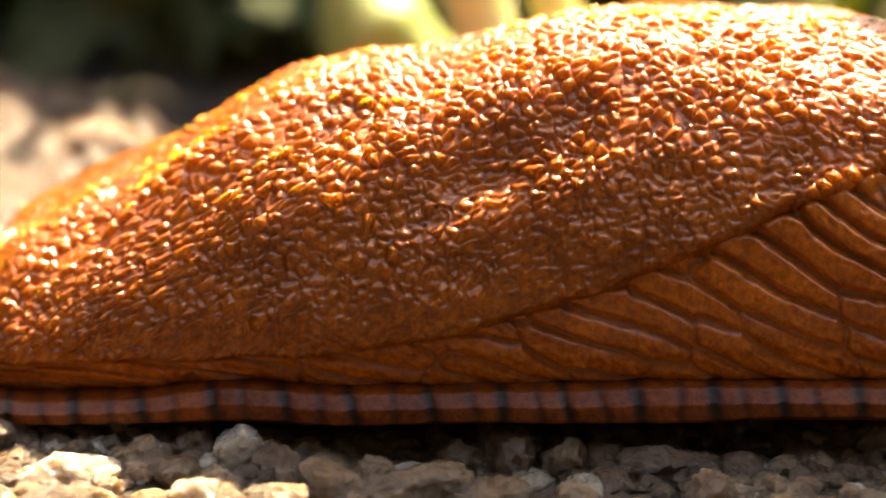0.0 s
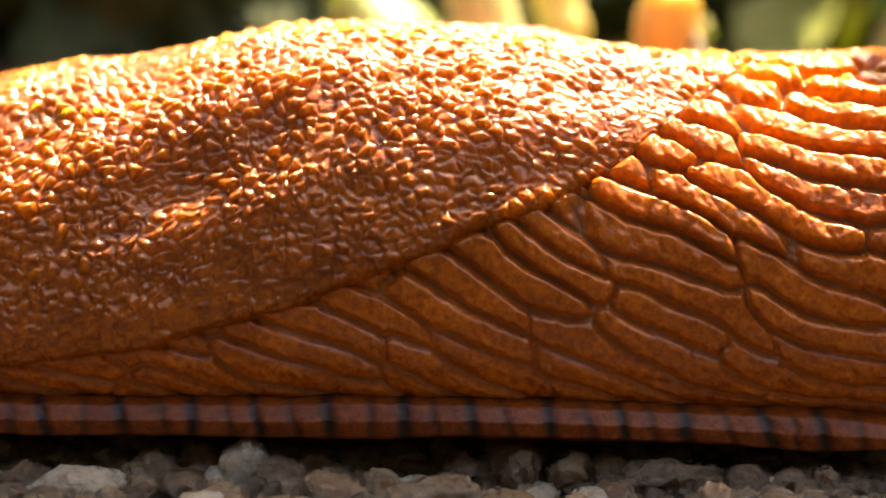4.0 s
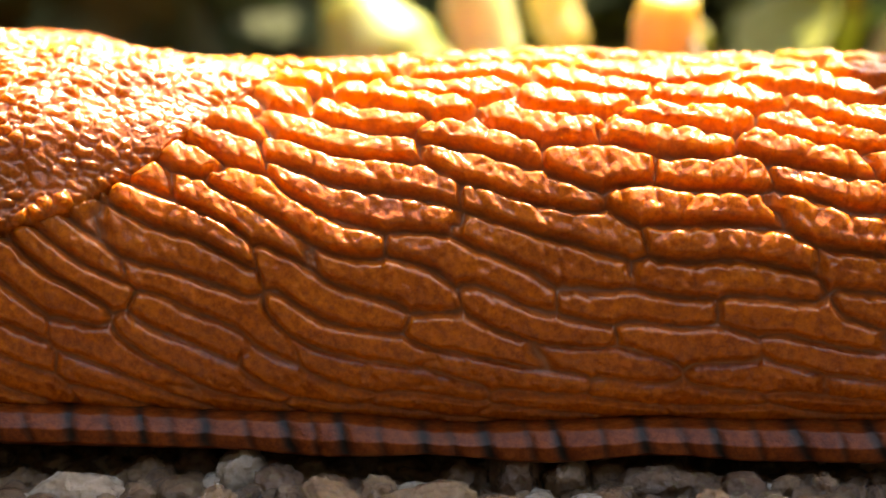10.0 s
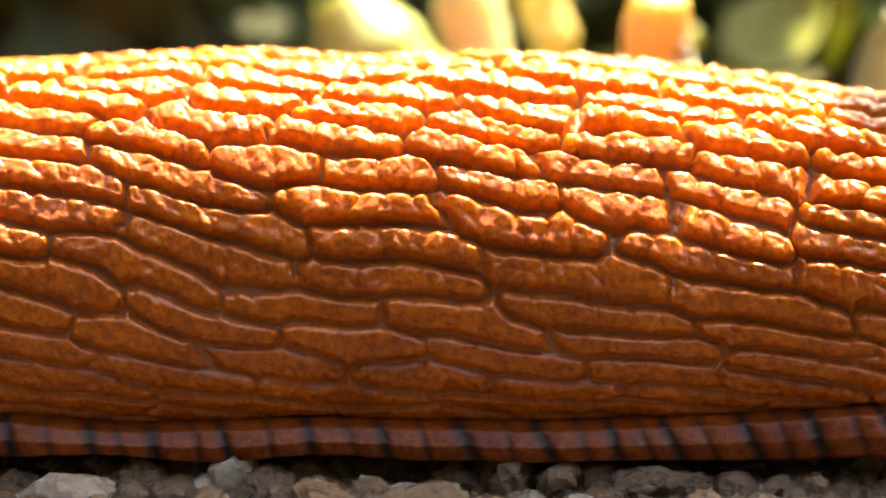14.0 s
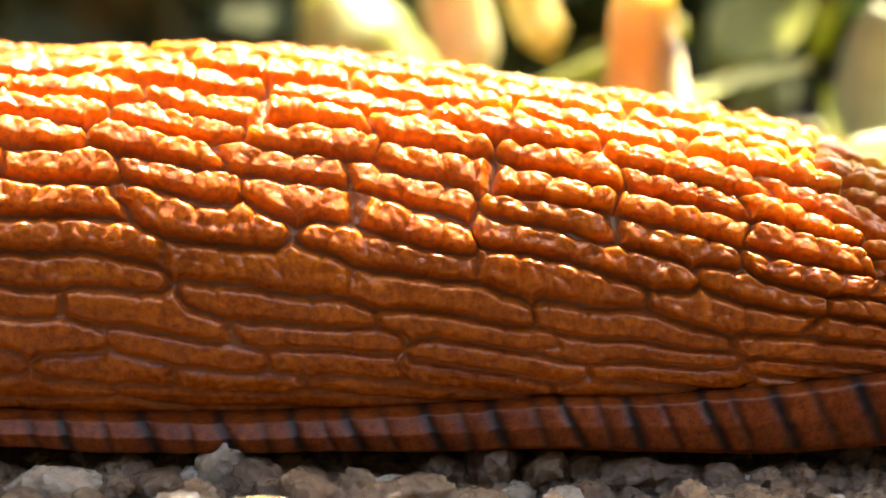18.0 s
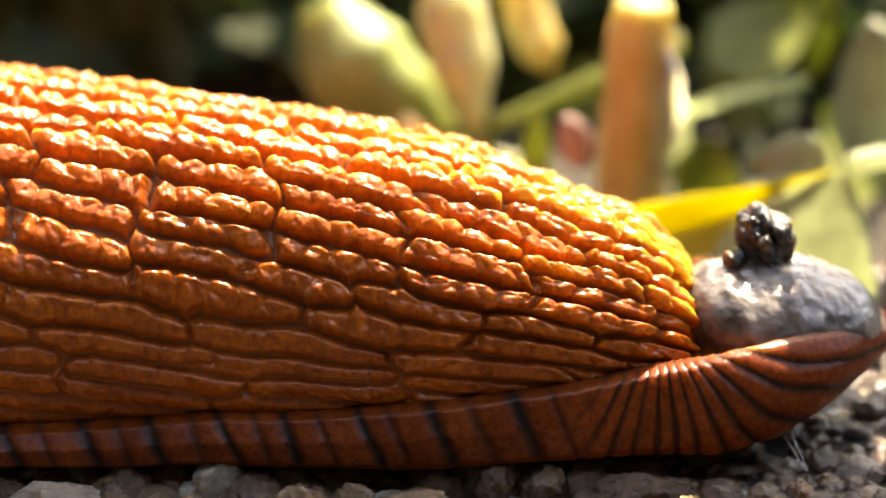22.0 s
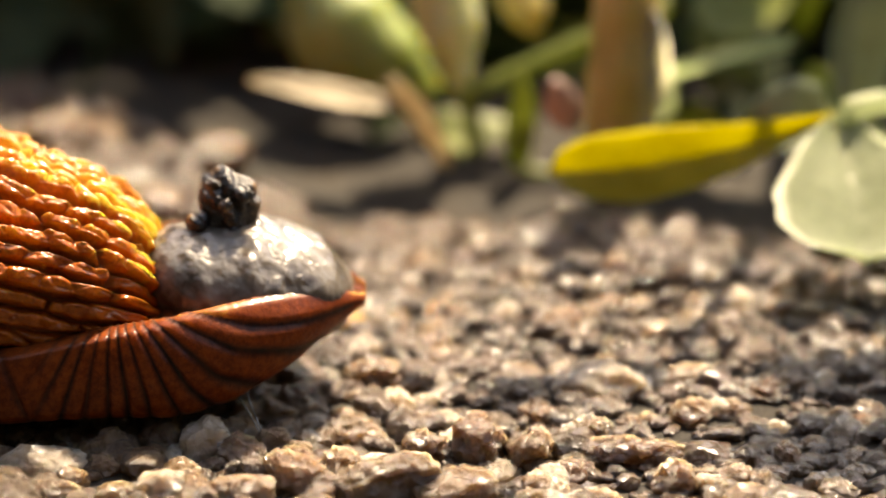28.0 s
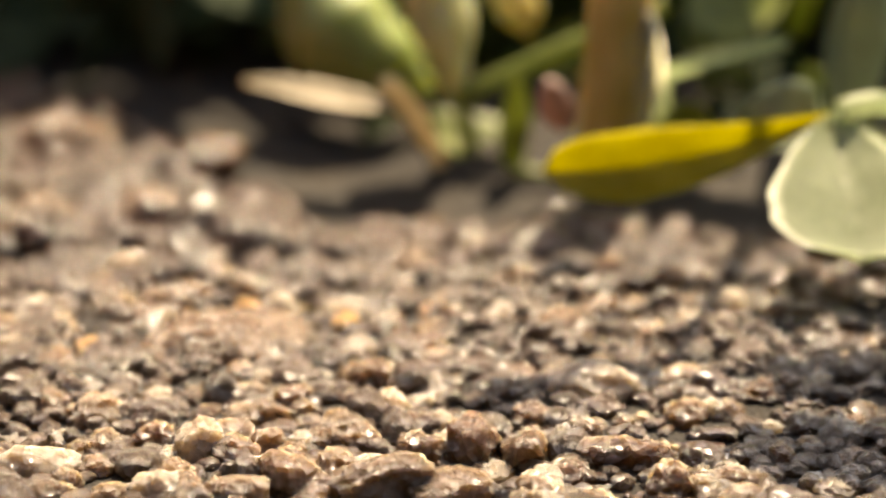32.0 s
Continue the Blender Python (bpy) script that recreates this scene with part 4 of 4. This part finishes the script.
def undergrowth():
    """A dense mat of small leaves behind everything, coloured near black to stand for shade."""
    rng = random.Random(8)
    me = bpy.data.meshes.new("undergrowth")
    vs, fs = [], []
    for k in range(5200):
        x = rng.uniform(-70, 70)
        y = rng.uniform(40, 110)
        # steep, and taller at the left beyond the view, to shade the ground
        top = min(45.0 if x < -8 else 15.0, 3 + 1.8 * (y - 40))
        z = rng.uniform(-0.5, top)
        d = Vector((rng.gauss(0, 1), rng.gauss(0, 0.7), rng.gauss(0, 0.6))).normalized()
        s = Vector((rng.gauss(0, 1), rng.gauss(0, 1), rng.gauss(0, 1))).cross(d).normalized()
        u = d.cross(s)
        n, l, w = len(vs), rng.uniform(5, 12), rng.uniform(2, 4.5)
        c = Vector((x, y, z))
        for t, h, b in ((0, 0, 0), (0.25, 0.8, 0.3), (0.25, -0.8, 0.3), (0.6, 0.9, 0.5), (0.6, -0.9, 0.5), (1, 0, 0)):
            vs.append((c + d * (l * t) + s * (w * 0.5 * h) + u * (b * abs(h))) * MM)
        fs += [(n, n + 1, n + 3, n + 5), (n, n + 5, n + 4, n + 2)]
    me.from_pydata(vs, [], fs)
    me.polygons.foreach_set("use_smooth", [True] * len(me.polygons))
    me.materials.append(SHADE_DARK_LEAF)
    return tagged(new("undergrowth", me), "dense undergrowth, its green darkened to stand for shade", "undergrowth", kind="stuff")


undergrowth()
# added out of view, each set sunwards of the gravel patch it darkens
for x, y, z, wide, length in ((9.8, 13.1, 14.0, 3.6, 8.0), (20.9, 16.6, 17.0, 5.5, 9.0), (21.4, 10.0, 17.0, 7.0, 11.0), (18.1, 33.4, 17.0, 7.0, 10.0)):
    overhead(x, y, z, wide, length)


def motions():
    rows = (
        (0, 0.00), (0.5, -1.23), (1, -2.10), (1.5, -3.32), (2, -4.80), (2.5, -6.29), (4.5, -13.51), (5, -15.41), (5.5, -17.15),
        (6, -18.80), (6.5, -20.31), (7, -21.41), (7.5, -22.31), (8, -23.37), (8.5, -24.63), (9, -26.05), (9.5, -27.53), (10, -29.05),
        (10.5, -30.66), (11, -32.34), (11.5, -34.04), (12, -35.75), (12.5, -37.24), (13, -38.62), (13.5, -39.75), (15.5, -45.27), (16, -46.77),
        (16.5, -48.12), (17, -49.49), (17.5, -50.77), (18, -52.13), (18.5, -53.60), (19, -55.16), (19.5, -56.82), (20, -58.47), (20.5, -60.04),
        (21, -61.49), (21.5, -62.91), (22, -64.62), (22.5, -66.12), (23, -67.86), (23.5, -69.38), (24, -70.83), (24.5, -72.49), (25, -74.12),
        (25.5, -75.76), (27.5, -82.71), (28, -84.27), (28.5, -85.64), (29, -87.03), (29.5, -88.74), (30, -90.34), (30.5, -91.83), (31, -93.47),
        (31.5, -95.37), (32, -97.05))
    turns = {28.5: 6, 29: 14, 29.5: 25, 30: 36, 30.5: 45, 31: 52, 31.5: 56, 32: 60}
    drawn = {28.5: 0.2, 29: 0.7, 29.5: 1.5, 30: 2.4, 30.5: 2.6, 31: 2.6, 31.5: 2.6, 32: 2.6}
    keyed = []
    for t, x in rows:
        a = -turns.get(t, 0)
        # the slug swings round its tail as it leaves
        pivot = Matrix.Translation(Vector((76.6, AXIS - 3.2, 0)) * MM)
        nod = np.interp(t, (0, 2, 32), (-1.2, 0.0, 0.0))
        keyed.append((t, pose(0, 0, 0, 0, nod, 0) @ pose((x - drawn.get(t, 0)) * MM, 0, 0) @ pivot @ pose(0, 0, 0, 0, 0, a) @ pivot.inverted()))
    walk(slug, keyed)
    # the clover, pressed down by the passing slug, springs back
    walk(clover, [(t, pose(x * MM, 0, z * MM)) for t, x, z in ((0, -0.4, -0.75), (22, -0.4, -0.75), (23, -0.4, -0.7), (24, -0.45, -0.6), (25, -0.2, -0.45), (25.5, -0.15, -0.33), (27.5, 0, -0.05), (28, 0, 0), (32, 0, 0))])
    joint = Matrix.Translation(Vector(HUB) * MM)
    walk(yellow_leaflet, [(t, joint @ pose(0, 0, 0, 0, a, 0) @ joint.inverted()) for t, a in ((0, -6), (22, -6), (23, -5.5), (25, -3), (25.5, -1.5), (27.5, 0), (32, 0))])
    # its lower leaflet lies flat against the slug's tail until the tail has gone
    def frame_of(way, face):
        u = Vector(way).normalized()
        w = Vector(face)
        w = (w - u * w.dot(u)).normalized()
        return Matrix((u, w, u.cross(w))).transposed()
    pressed = (frame_of((-2.6, -2.3, -5.6), (0.1, -0.85, 0.5)) @ frame_of((0.5, -5.7, -3.3), (0.15, -0.3, 0.9)).transposed()).to_quaternion()
    free = Matrix.Identity(3).to_quaternion()
    walk(low_leaflet, [(t, joint @ free.slerp(pressed, k).to_matrix().to_4x4() @ joint.inverted()) for t, k in ((0, 1), (24, 1), (24.5, 0.6), (25, 0.1), (25.5, 0.03), (27.5, 0), (32, 0))])


motions()
